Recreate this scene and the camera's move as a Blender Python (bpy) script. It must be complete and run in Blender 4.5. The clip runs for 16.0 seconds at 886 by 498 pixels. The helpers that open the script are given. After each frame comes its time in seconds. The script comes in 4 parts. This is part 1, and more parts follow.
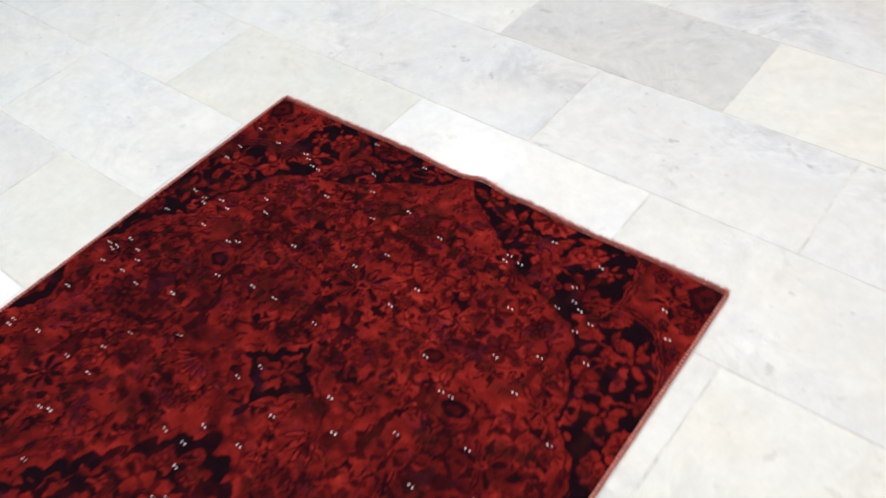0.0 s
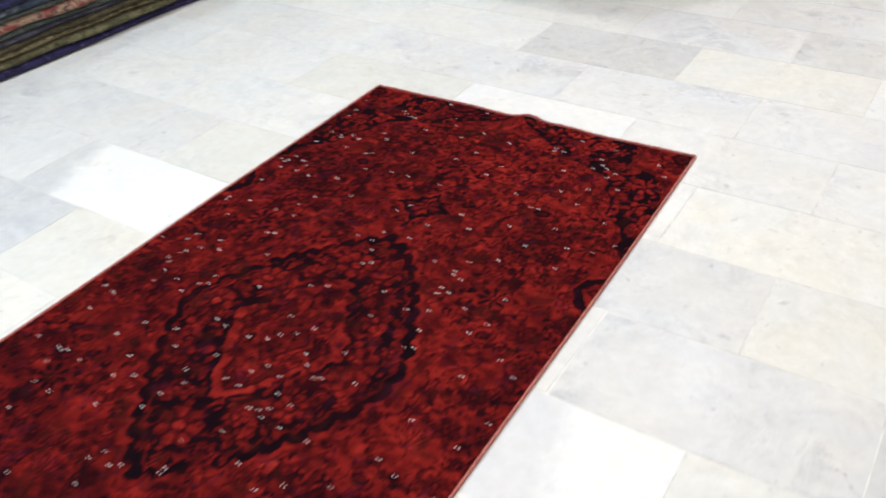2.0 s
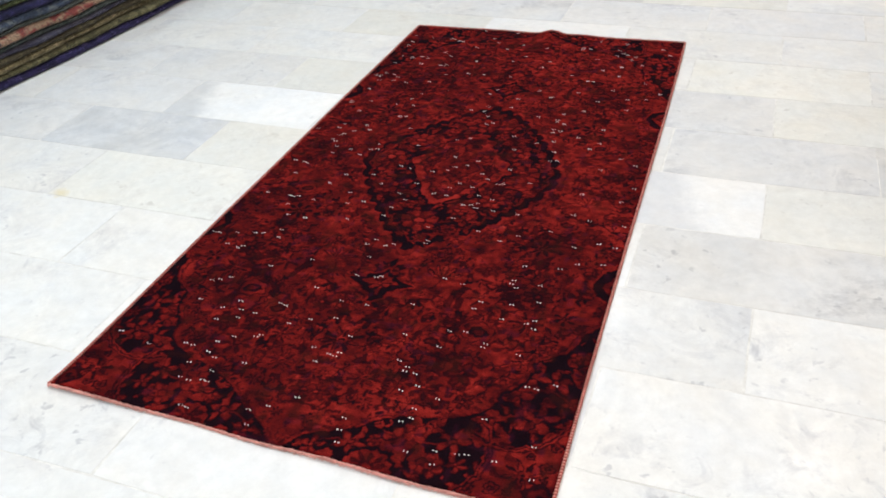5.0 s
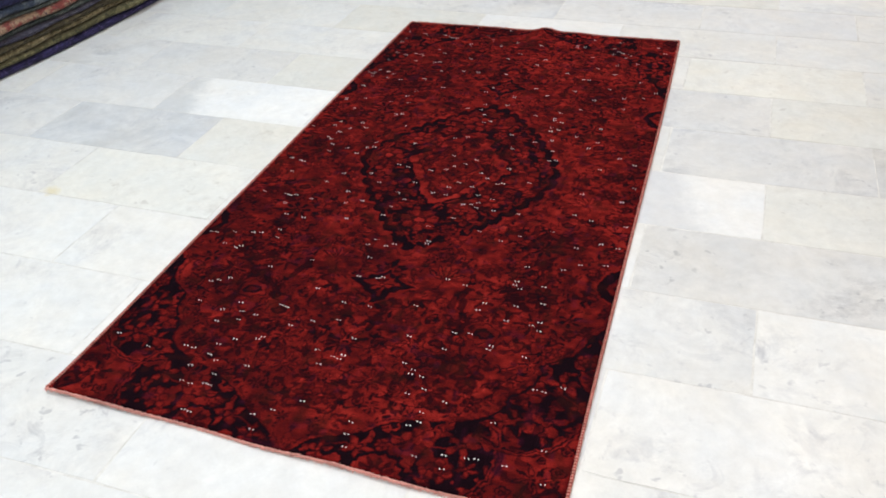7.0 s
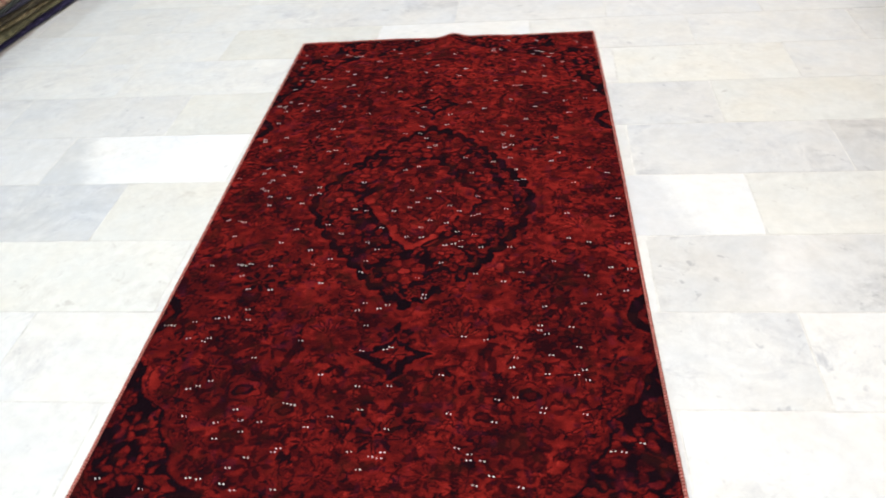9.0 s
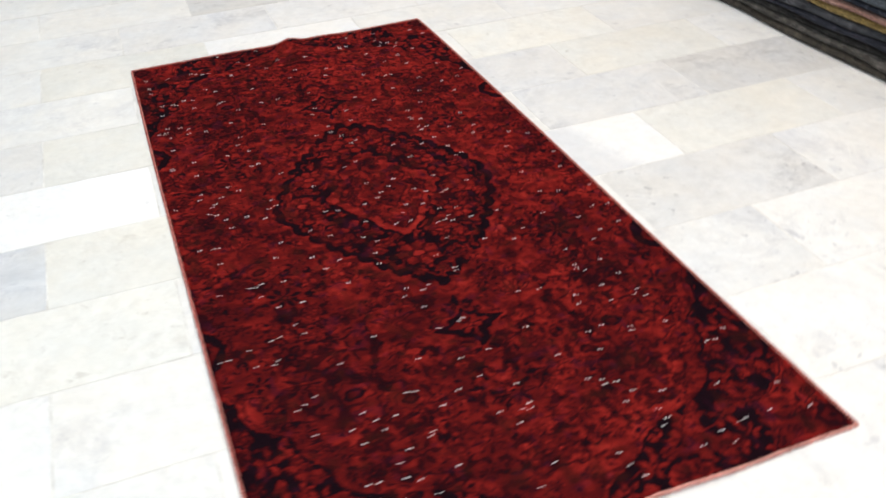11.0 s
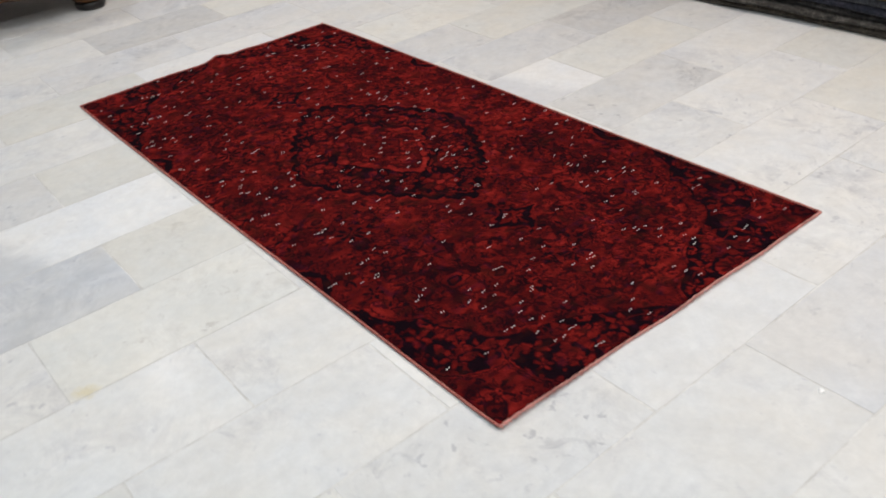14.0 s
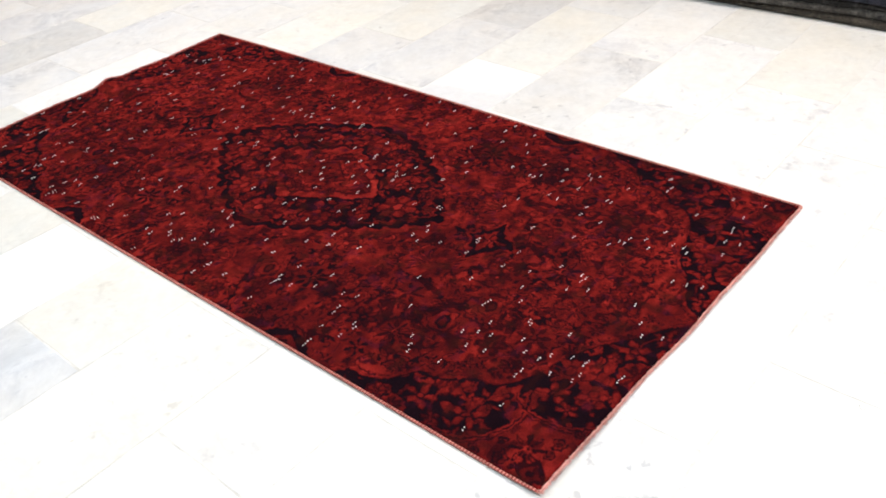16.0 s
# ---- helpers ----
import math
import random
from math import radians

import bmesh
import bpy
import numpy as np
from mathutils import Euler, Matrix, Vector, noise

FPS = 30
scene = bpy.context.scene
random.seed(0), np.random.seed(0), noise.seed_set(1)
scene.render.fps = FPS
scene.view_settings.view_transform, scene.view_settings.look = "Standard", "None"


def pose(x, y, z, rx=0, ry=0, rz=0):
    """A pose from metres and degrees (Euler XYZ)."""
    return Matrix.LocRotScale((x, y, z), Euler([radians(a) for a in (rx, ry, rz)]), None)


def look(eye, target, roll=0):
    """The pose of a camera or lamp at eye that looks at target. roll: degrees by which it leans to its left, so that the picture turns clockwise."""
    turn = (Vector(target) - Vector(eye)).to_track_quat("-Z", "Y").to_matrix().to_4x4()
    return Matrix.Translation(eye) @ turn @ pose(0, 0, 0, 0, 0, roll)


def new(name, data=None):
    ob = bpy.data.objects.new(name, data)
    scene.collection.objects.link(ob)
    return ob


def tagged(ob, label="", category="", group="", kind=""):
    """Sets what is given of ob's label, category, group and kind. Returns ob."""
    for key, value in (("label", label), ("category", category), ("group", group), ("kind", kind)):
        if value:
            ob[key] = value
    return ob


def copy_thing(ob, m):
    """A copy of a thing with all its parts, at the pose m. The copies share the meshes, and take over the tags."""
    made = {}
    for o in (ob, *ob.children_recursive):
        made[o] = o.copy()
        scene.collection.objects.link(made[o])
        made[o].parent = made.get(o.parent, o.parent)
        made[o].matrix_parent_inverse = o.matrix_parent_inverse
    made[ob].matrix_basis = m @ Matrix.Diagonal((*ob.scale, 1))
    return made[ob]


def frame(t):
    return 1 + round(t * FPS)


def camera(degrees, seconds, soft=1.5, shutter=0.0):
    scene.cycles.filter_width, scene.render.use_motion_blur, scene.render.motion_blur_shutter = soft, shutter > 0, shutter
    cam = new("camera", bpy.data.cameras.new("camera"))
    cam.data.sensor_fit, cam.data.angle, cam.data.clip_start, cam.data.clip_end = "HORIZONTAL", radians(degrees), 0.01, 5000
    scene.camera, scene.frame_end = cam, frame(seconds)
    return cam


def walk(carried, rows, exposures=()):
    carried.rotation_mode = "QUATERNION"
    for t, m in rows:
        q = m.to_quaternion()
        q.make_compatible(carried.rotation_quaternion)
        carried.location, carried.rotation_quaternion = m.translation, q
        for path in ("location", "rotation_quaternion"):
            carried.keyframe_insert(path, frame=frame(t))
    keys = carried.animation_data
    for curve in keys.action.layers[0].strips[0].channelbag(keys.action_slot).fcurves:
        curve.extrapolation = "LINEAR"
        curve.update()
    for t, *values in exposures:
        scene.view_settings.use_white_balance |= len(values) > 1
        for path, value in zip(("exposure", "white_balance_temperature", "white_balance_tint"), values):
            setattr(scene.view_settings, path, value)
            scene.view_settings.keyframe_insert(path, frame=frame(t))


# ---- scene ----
PATH = [
    (0, (1.455, 1.353, 1.225), (0.486, 2.315, -0.236), -8.7),
    (0.5, (1.516, 1.081, 1.261), (0.58, 2.171, -0.131), -7.4),
    (1, (1.532, 0.739, 1.254), (0.626, 1.944, -0.06), -6.8),
    (1.5, (1.636, 0.473, 1.256), (0.726, 1.755, 0.021), -4.4),
    (2, (1.768, 0.187, 1.292), (0.829, 1.504, 0.116), -4.3),
    (2.5, (1.748, -0.099, 1.284), (0.825, 1.265, 0.149), -4.1),
    (3, (1.716, -0.388, 1.308), (0.867, 1.014, 0.162), -4.8),
    (3.5, (1.737, -0.701, 1.291), (0.93, 0.759, 0.188), -5.0),
    (4, (1.702, -0.905, 1.302), (0.939, 0.592, 0.216), -5.3),
    (4.5, (1.485, -1.011, 1.293), (0.814, 0.511, 0.181), -4.8),
    (7, (1.365, -1.008, 1.3), (0.785, 0.531, 0.162), -3.0),
    (7.5, (1.322, -1.024, 1.284), (0.775, 0.532, 0.152), -2.3),
    (8, (1.229, -0.979, 1.3), (0.765, 0.591, 0.151), -2.5),
    (8.5, (1.085, -0.812, 1.287), (0.721, 0.776, 0.126), -4.4),
    (11, (0.043, -0.814, 1.308), (0.601, 0.699, 0.124), -2.1),
    (11.5, (-0.259, -0.905, 1.296), (0.465, 0.582, 0.172), -3.5),
    (12, (-0.4, -1.082, 1.314), (0.404, 0.384, 0.217), -2.9),
    (12.5, (-0.497, -1.287, 1.32), (0.32, 0.187, 0.242), -3.2),
    (13, (-0.579, -1.301, 1.314), (0.233, 0.171, 0.231), -4.3),
    (13.5, (-0.694, -1.135, 1.297), (0.213, 0.273, 0.205), -3.9),
    (14, (-0.764, -0.946, 1.291), (0.224, 0.383, 0.169), -5.3),
    (14.5, (-0.705, -0.794, 1.277), (0.311, 0.502, 0.142), -6.3),
    (15, (-0.685, -0.684, 1.291), (0.39, 0.557, 0.149), -6.7),
    (15.5, (-0.736, -0.615, 1.289), (0.397, 0.552, 0.125), -6.2),
    (16, (-0.779, -0.586, 1.289), (0.402, 0.524, 0.117), -5.1),
]
cam = camera(54.6, 16.0, soft=1.8, shutter=0.7)
EXPOSURES = [  # seconds, stops, kelvin, tint
    (0.0, -0.11, 6350, 11.5), (1.5, -0.05, 6350, 11.5), (3.5, -0.15, 6350, 11.5), (4.5, -0.17, 6350, 11.5), (7.0, -0.23, 6350, 11.5), (8.0, -0.13, 6350, 11.5),
    (8.5, -0.08, 6400, 11.5), (11.0, -0.07, 6460, 12.0), (12.0, -0.45, 6540, 13.5), (12.5, -0.73, 6550, 14.0), (13.0, -0.91, 6550, 14.0), (13.5, -0.88, 6530, 14.0),
    (14.0, -0.56, 6520, 14.0), (14.5, -0.30, 6520, 14.0), (15.0, -0.08, 6530, 14.0), (15.5, 0.04, 6530, 13.5), (16.0, 0.07, 6530, 13.5),
]
walk(cam, [(t, look(eye, target, roll)) for t, eye, target, roll in PATH], EXPOSURES)

# ---- world, lamps ----
world = bpy.data.worlds.new("world")
scene.world = world
world.use_nodes = True
world.node_tree.nodes["Background"].inputs[0].default_value = (0.9, 0.95, 1.0, 1)
world.node_tree.nodes["Background"].inputs[1].default_value = 0.02

CEILING = 3.40
LAMP_WATTS = 31.3
COOL, NEUTRAL, WARM = (0.805, 0.94, 0.985), (1.0, 0.985, 0.98), (1.0, 0.915, 0.835)
LAMPS = [  # x, y, colour, share of the full power
    (0.58, 4.95, NEUTRAL, 0.90), (-0.45, 7.4, NEUTRAL, 0.40), (2.0, 5.8, WARM, 0.25), (1.7, 9.4, WARM, 0.2), (-0.4, 10.9, NEUTRAL, 0.2),
    # the rest, except (2.15, 3.5), are unseen fill added to brighten floor and stacks
    (-0.7, 1.5, COOL, 0.98), (1.3, 1.2, WARM, 0.90), (-0.7, -0.4, COOL, 0.65), (1.75, -0.4, WARM, 0.65), (2.15, 3.5, WARM, 0.85),
    (-0.7, -2.3, COOL, 1.2), (1.75, -2.3, WARM, 1.2), (-1.35, -1.7, COOL, 0.6), (2.5, -1.7, WARM, 0.85), (3.0, 5.2, WARM, 1.0), (-1.9, 5.2, COOL, 1.5),
]


# ---- materials ----
def material(name):
    m = bpy.data.materials.new(name)
    m.use_nodes = True
    return m, m.node_tree.nodes, m.node_tree.links, m.node_tree.nodes["Principled BSDF"]


def ramp(nodes, stops):
    r = nodes.new("ShaderNodeValToRGB")
    while len(r.color_ramp.elements) < len(stops):
        r.color_ramp.elements.new(0.5)
    for e, (p, c) in zip(r.color_ramp.elements, stops):
        e.position, e.color = p, (*c, 1)
    return r


def noise_tex(nodes, links, coord, scale, detail=4.0, rough=0.55, distortion=0.0):
    n = nodes.new("ShaderNodeTexNoise")
    n.inputs["Scale"].default_value, n.inputs["Detail"].default_value = scale, detail
    n.inputs["Roughness"].default_value, n.inputs["Distortion"].default_value = rough, distortion
    links.new(coord, n.inputs["Vector"])
    return n


def mix(nodes, links, blend, fac, a, b):
    n = nodes.new("ShaderNodeMix")
    n.data_type, n.blend_type = "RGBA", blend
    for socket, value in ((n.inputs[0], fac), (n.inputs[6], a), (n.inputs[7], b)):
        if isinstance(value, (int, float)):
            socket.default_value = value
        elif isinstance(value, tuple):
            socket.default_value = (*value, 1)
        else:
            links.new(value, socket)
    return n.outputs[2]


def marble(name, light, dark, vein, vein_amount, rough=0.165, bed=None, spots=0.0):
    """Polished marble: cloudy body, grey veins, small pits; shifted for each tile. bed: how far along the slab a grey bed ends, and its colour."""
    m, nodes, links, bsdf = material(name)
    geo = nodes.new("ShaderNodeNewGeometry")
    info = nodes.new("ShaderNodeObjectInfo")
    shift = nodes.new("ShaderNodeVectorMath")
    shift.operation = "MULTIPLY_ADD"
    comb = nodes.new("ShaderNodeCombineXYZ")
    for i, k in enumerate((37.0, 91.0, 53.0)):
        mul = nodes.new("ShaderNodeMath")
        mul.operation = "MULTIPLY"
        mul.inputs[1].default_value = k
        links.new(info.outputs["Random"], mul.inputs[0])
        links.new(mul.outputs[0], comb.inputs[i])
    shift.inputs[1].default_value = (1, 1, 1)
    links.new(geo.outputs["Position"], shift.inputs[0])
    links.new(comb.outputs[0], shift.inputs[2])
    p = shift.outputs[0]
    cloud = noise_tex(nodes, links, p, 5.0, 8, 0.66, 0.7)
    body = ramp(nodes, [(0.39, dark), (0.61, light)])
    links.new(cloud.outputs[0], body.inputs[0])
    patch = noise_tex(nodes, links, p, 3.2, 3, 0.55)
    pr = ramp(nodes, [(0.40, (0.14,) * 3), (0.60, (1, 1, 1))])
    links.new(patch.outputs[0], pr.inputs[0])
    # smoky drifts
    v = noise_tex(nodes, links, p, 5.0, 9, 0.74, 0.5)
    vr = ramp(nodes, [(0.485, (0, 0, 0)), (0.67, (vein_amount * 1.6,) * 3)])
    links.new(v.outputs[0], vr.inputs[0])
    amount = mix(nodes, links, "MULTIPLY", 1.0, vr.outputs[0], pr.outputs[0])
    c = mix(nodes, links, "MIX", amount, body.outputs[0], vein)
    if bed:
        along = nodes.new("ShaderNodeSeparateXYZ")
        links.new(nodes.new("ShaderNodeTexCoord").outputs["Object"], along.inputs[0])
        slant = nodes.new("ShaderNodeMath")
        slant.operation = "MULTIPLY_ADD"
        slant.inputs[1].default_value = 0.35
        links.new(along.outputs["Y"], slant.inputs[0])
        links.new(along.outputs["X"], slant.inputs[2])
        wander = nodes.new("ShaderNodeMath")
        wander.operation = "MULTIPLY_ADD"
        wander.inputs[1].default_value = 0.22
        links.new(noise_tex(nodes, links, p, 7.0, 6, 0.68, 0.6).outputs[0], wander.inputs[0])
        links.new(slant.outputs[0], wander.inputs[2])
        br = nodes.new("ShaderNodeMapRange")
        br.interpolation_type = "SMOOTHSTEP"
        br.inputs["From Min"].default_value, br.inputs["From Max"].default_value = bed[0] + 0.06, bed[0] + 0.17
        br.inputs["To Min"].default_value, br.inputs["To Max"].default_value = 0.85, 0.0
        links.new(wander.outputs[0], br.inputs["Value"])
        c = mix(nodes, links, "MIX", br.outputs[0], c, bed[1])
    # fine mottling
    fine = noise_tex(nodes, links, p, 30.0, 7, 0.72)
    fr = ramp(nodes, [(0.3, (0.935,) * 3), (0.7, (1.045,) * 3)])
    links.new(fine.outputs[0], fr.inputs[0])
    c = mix(nodes, links, "MULTIPLY", 1.0, c, fr.outputs[0])
    # small blue-grey spots, thicker in some places
    speck = noise_tex(nodes, links, p, 11.0, 5, 0.62, 0.9)
    sr = ramp(nodes, [(0.625 - 0.035 * spots, (0, 0, 0)), (0.78 - 0.06 * spots, (0.8,) * 3)])
    links.new(speck.outputs[0], sr.inputs[0])
    amount = mix(nodes, links, "MULTIPLY", 1.0, sr.outputs[0], pr.outputs[0])
    c = mix(nodes, links, "MIX", amount, c, vein)
    dots = noise_tex(nodes, links, p, 33.0, 2, 0.5, 0.3)
    dr = ramp(nodes, [(0.665 - 0.02 * spots, (0, 0, 0)), (0.76 - 0.04 * spots, (0.70,) * 3)])
    links.new(dots.outputs[0], dr.inputs[0])
    amount = mix(nodes, links, "MULTIPLY", 1.0, dr.outputs[0], pr.outputs[0])
    c = mix(nodes, links, "MIX", amount, c, vein)
    # faint warm and cool drifts
    hue = noise_tex(nodes, links, p, 4.2, 4, 0.6)
    hr = ramp(nodes, [(0.36, (1.015, 1.0, 0.985)), (0.64, (0.975, 0.99, 1.02))])
    links.new(hue.outputs[0], hr.inputs[0])
    c = mix(nodes, links, "MULTIPLY", 1.0, c, hr.outputs[0])
    # an old yellow stain at one slab's corner
    far = nodes.new("ShaderNodeVectorMath")
    far.operation = "DISTANCE"
    far.inputs[1].default_value = (-0.555, 0.727, 0.0)
    links.new(geo.outputs["Position"], far.inputs[0])
    spread = nodes.new("ShaderNodeMath")
    spread.operation = "MULTIPLY_ADD"
    spread.inputs[1].default_value = 0.05
    links.new(noise_tex(nodes, links, geo.outputs["Position"], 30.0, 3, 0.6).outputs[0], spread.inputs[0])
    links.new(far.outputs["Value"], spread.inputs[2])
    yr = ramp(nodes, [(0.036, (0.5,) * 3), (0.056, (0, 0, 0))])
    links.new(spread.outputs[0], yr.inputs[0])
    c = mix(nodes, links, "MIX", yr.outputs[0], c, (0.66, 0.56, 0.30))
    # each slab a little lighter or darker
    val = nodes.new("ShaderNodeMapRange")
    val.inputs[3].default_value, val.inputs[4].default_value = 0.95, 1.03
    links.new(info.outputs["Random"], val.inputs[0])
    hsv = nodes.new("ShaderNodeHueSaturation")
    links.new(val.outputs[0], hsv.inputs["Value"])
    links.new(c, hsv.inputs["Color"])
    links.new(hsv.outputs[0], bsdf.inputs["Base Color"])
    rr = nodes.new("ShaderNodeMapRange")
    rr.inputs[3].default_value, rr.inputs[4].default_value = rough * 0.75, rough * 1.5
    rn = noise_tex(nodes, links, p, 11.0, 4, 0.6)
    links.new(rn.outputs[0], rr.inputs[0])
    links.new(rr.outputs[0], bsdf.inputs["Roughness"])
    bsdf.inputs["Specular IOR Level"].default_value = 0.035
    bump = nodes.new("ShaderNodeBump")
    bump.inputs["Strength"].default_value, bump.inputs["Distance"].default_value = 0.05, 0.002
    links.new(noise_tex(nodes, links, p, 18.0, 3, 0.5).outputs[0], bump.inputs["Height"])
    links.new(bump.outputs[0], bsdf.inputs["Normal"])
    return m


def plain(name, colour, rough=0.6, metal=0.0, vary=0.12, scale=9.0, bump_scale=60.0, bump=0.15, spec=0.5):
    m, nodes, links, bsdf = material(name)
    geo = nodes.new("ShaderNodeNewGeometry")
    n = noise_tex(nodes, links, geo.outputs["Position"], scale, 5, 0.6)
    r = ramp(nodes, [(0.3, tuple(c * (1 - vary) for c in colour)), (0.7, tuple(min(1, c * (1 + vary)) for c in colour))])
    links.new(n.outputs[0], r.inputs[0])
    links.new(r.outputs[0], bsdf.inputs["Base Color"])
    bsdf.inputs["Roughness"].default_value, bsdf.inputs["Metallic"].default_value = rough, metal
    bsdf.inputs["Specular IOR Level"].default_value = spec
    b = nodes.new("ShaderNodeBump")
    b.inputs["Strength"].default_value, b.inputs["Distance"].default_value = bump, 0.003
    links.new(noise_tex(nodes, links, geo.outputs["Position"], bump_scale, 3).outputs[0], b.inputs["Height"])
    links.new(b.outputs[0], bsdf.inputs["Normal"])
    return m


def wool(name, ground, motif, third, scale=22.0):
    """Folded carpet: a ground colour with worn woven motifs in two others."""
    m, nodes, links, bsdf = material(name)
    geo = nodes.new("ShaderNodeNewGeometry")
    p = geo.outputs["Position"]
    a = noise_tex(nodes, links, p, scale, 3, 0.6, 0.8)
    ra = ramp(nodes, [(0.50, (0, 0, 0)), (0.58, (1, 1, 1))])
    links.new(a.outputs[0], ra.inputs[0])
    c = mix(nodes, links, "MIX", ra.outputs[0], ground, motif)
    b = noise_tex(nodes, links, p, scale * 2.1, 2, 0.5, 0.5)
    rb = ramp(nodes, [(0.60, (0, 0, 0)), (0.66, (1, 1, 1))])
    links.new(b.outputs[0], rb.inputs[0])
    c = mix(nodes, links, "MIX", rb.outputs[0], c, third)
    fine = noise_tex(nodes, links, p, 130.0, 4, 0.75)
    rf = ramp(nodes, [(0.34, (0.30,) * 3), (0.66, (1.5,) * 3)])
    links.new(fine.outputs[0], rf.inputs[0])
    c = mix(nodes, links, "MULTIPLY", 1.0, c, rf.outputs[0])
    links.new(c, bsdf.inputs["Base Color"])
    bsdf.inputs["Roughness"].default_value = 0.95
    bsdf.inputs["Specular IOR Level"].default_value = 0.12
    bsdf.inputs["Sheen Weight"].default_value = 0.06
    bump = nodes.new("ShaderNodeBump")
    bump.inputs["Strength"].default_value, bump.inputs["Distance"].default_value = 0.6, 0.003
    links.new(noise_tex(nodes, links, p, 190.0, 3, 0.6).outputs[0], bump.inputs["Height"])
    links.new(bump.outputs[0], bsdf.inputs["Normal"])
    return m


MARBLE = {
    "w": marble("marble_white", (0.772, 0.772, 0.758), (0.714, 0.714, 0.704), (0.502, 0.502, 0.531), 0.38),
    "W": marble("marble_bright_white", (0.835, 0.835, 0.830), (0.791, 0.791, 0.786), (0.598, 0.598, 0.618), 0.3),
    "V": marble("marble_white_with_grey_bed", (0.815, 0.815, 0.810), (0.775, 0.775, 0.770), (0.598, 0.598, 0.618), 0.2, bed=(0.075, (0.645, 0.648, 0.660))),
    "U": marble("marble_white_with_blue_bed", (0.815, 0.820, 0.820), (0.770, 0.776, 0.780), (0.598, 0.598, 0.618), 0.25, bed=(-0.20, (0.560, 0.575, 0.595))),
    "l": marble("marble_light_grey", (0.729, 0.731, 0.731), (0.666, 0.669, 0.673), (0.405, 0.415, 0.454), 0.42),
    "g": marble("marble_grey", (0.640, 0.638, 0.632), (0.558, 0.556, 0.552), (0.360, 0.360, 0.375), 0.42),
    "m": marble("marble_middle_grey", (0.680, 0.678, 0.670), (0.604, 0.602, 0.597), (0.380, 0.380, 0.392), 0.42),
    "s": marble("marble_spotted_white", (0.770, 0.772, 0.762), (0.700, 0.702, 0.698), (0.455, 0.460, 0.490), 0.42, spots=1.0),
    "t": marble("marble_spotted_grey", (0.690, 0.690, 0.684), (0.612, 0.612, 0.610), (0.380, 0.384, 0.405), 0.44, spots=1.0),
    "b": marble("marble_blue_grey", (0.680, 0.690, 0.702), (0.555, 0.570, 0.592), (0.386, 0.405, 0.463), 0.42),
    "c": marble("marble_cream", (0.757, 0.752, 0.718), (0.704, 0.698, 0.662), (0.531, 0.511, 0.482), 0.35),
}
def grout(name, dark, light):
    """Cement joint, dirty in places and nearly marble-white in others."""
    m, nodes, links, bsdf = material(name)
    p = nodes.new("ShaderNodeNewGeometry").outputs["Position"]
    r = ramp(nodes, [(0.36, dark), (0.60, light)])
    links.new(noise_tex(nodes, links, p, 12.0, 6, 0.75).outputs[0], r.inputs[0])
    links.new(r.outputs[0], bsdf.inputs["Base Color"])
    bsdf.inputs["Roughness"].default_value = 0.8
    return m


GROUT = grout("cement_grout", (0.54, 0.53, 0.515), (0.74, 0.735, 0.72))
WALL_PAINT = plain("wall_paint", (0.74, 0.72, 0.68), 0.7, vary=0.04, scale=2, bump=0.05)
CEILING_PAINT = plain("ceiling_paint", (0.80, 0.79, 0.77), 0.8, vary=0.03, scale=2, bump=0.05)


# ---- mesh helpers ----
def link_mesh(name, bm, mat, smooth=False):
    me = bpy.data.meshes.new(name)
    bm.to_mesh(me)
    bm.free()
    me.materials.append(mat)
    if smooth:
        me.polygons.foreach_set("use_smooth", [True] * len(me.polygons))
    return new(name, me)


def part(name, bm, mat, parent, label="", smooth=False):
    ob = link_mesh(name, bm, mat, smooth)
    ob.parent = parent
    return tagged(ob, label)


def box(bm, lo, hi, bevel=0.0, segments=2):
    r = bmesh.ops.create_cube(bm, size=1.0)
    vs = r["verts"]
    for v in vs:
        v.co = Vector([lo[i] + (v.co[i] + 0.5) * (hi[i] - lo[i]) for i in range(3)])
    if bevel:
        es = list({e for v in vs for e in v.link_edges})
        bmesh.ops.bevel(bm, geom=es, offset=bevel, segments=segments, affect="EDGES", profile=0.6)


def lathe(bm, profile, segments=28, centre=(0, 0)):
    rings = []
    for r, z in profile:
        rings.append([bm.verts.new((centre[0] + r * math.cos(2 * math.pi * i / segments), centre[1] + r * math.sin(2 * math.pi * i / segments), z))
                      for i in range(segments)])
    for a, b in zip(rings, rings[1:]):
        for i in range(segments):
            bm.faces.new((a[i], a[(i + 1) % segments], b[(i + 1) % segments], b[i]))
    bm.faces.new(list(reversed(rings[0])))
    bm.faces.new(rings[-1])


# ---- room shell ----
X0, X1, Y0, Y1 = -3.9, 4.8, -3.7, 12.1


def shell(name, lo, hi, mat, label, category):
    bm = bmesh.new()
    box(bm, lo, hi)
    return tagged(link_mesh(name, bm, mat), label, category, kind="structure")


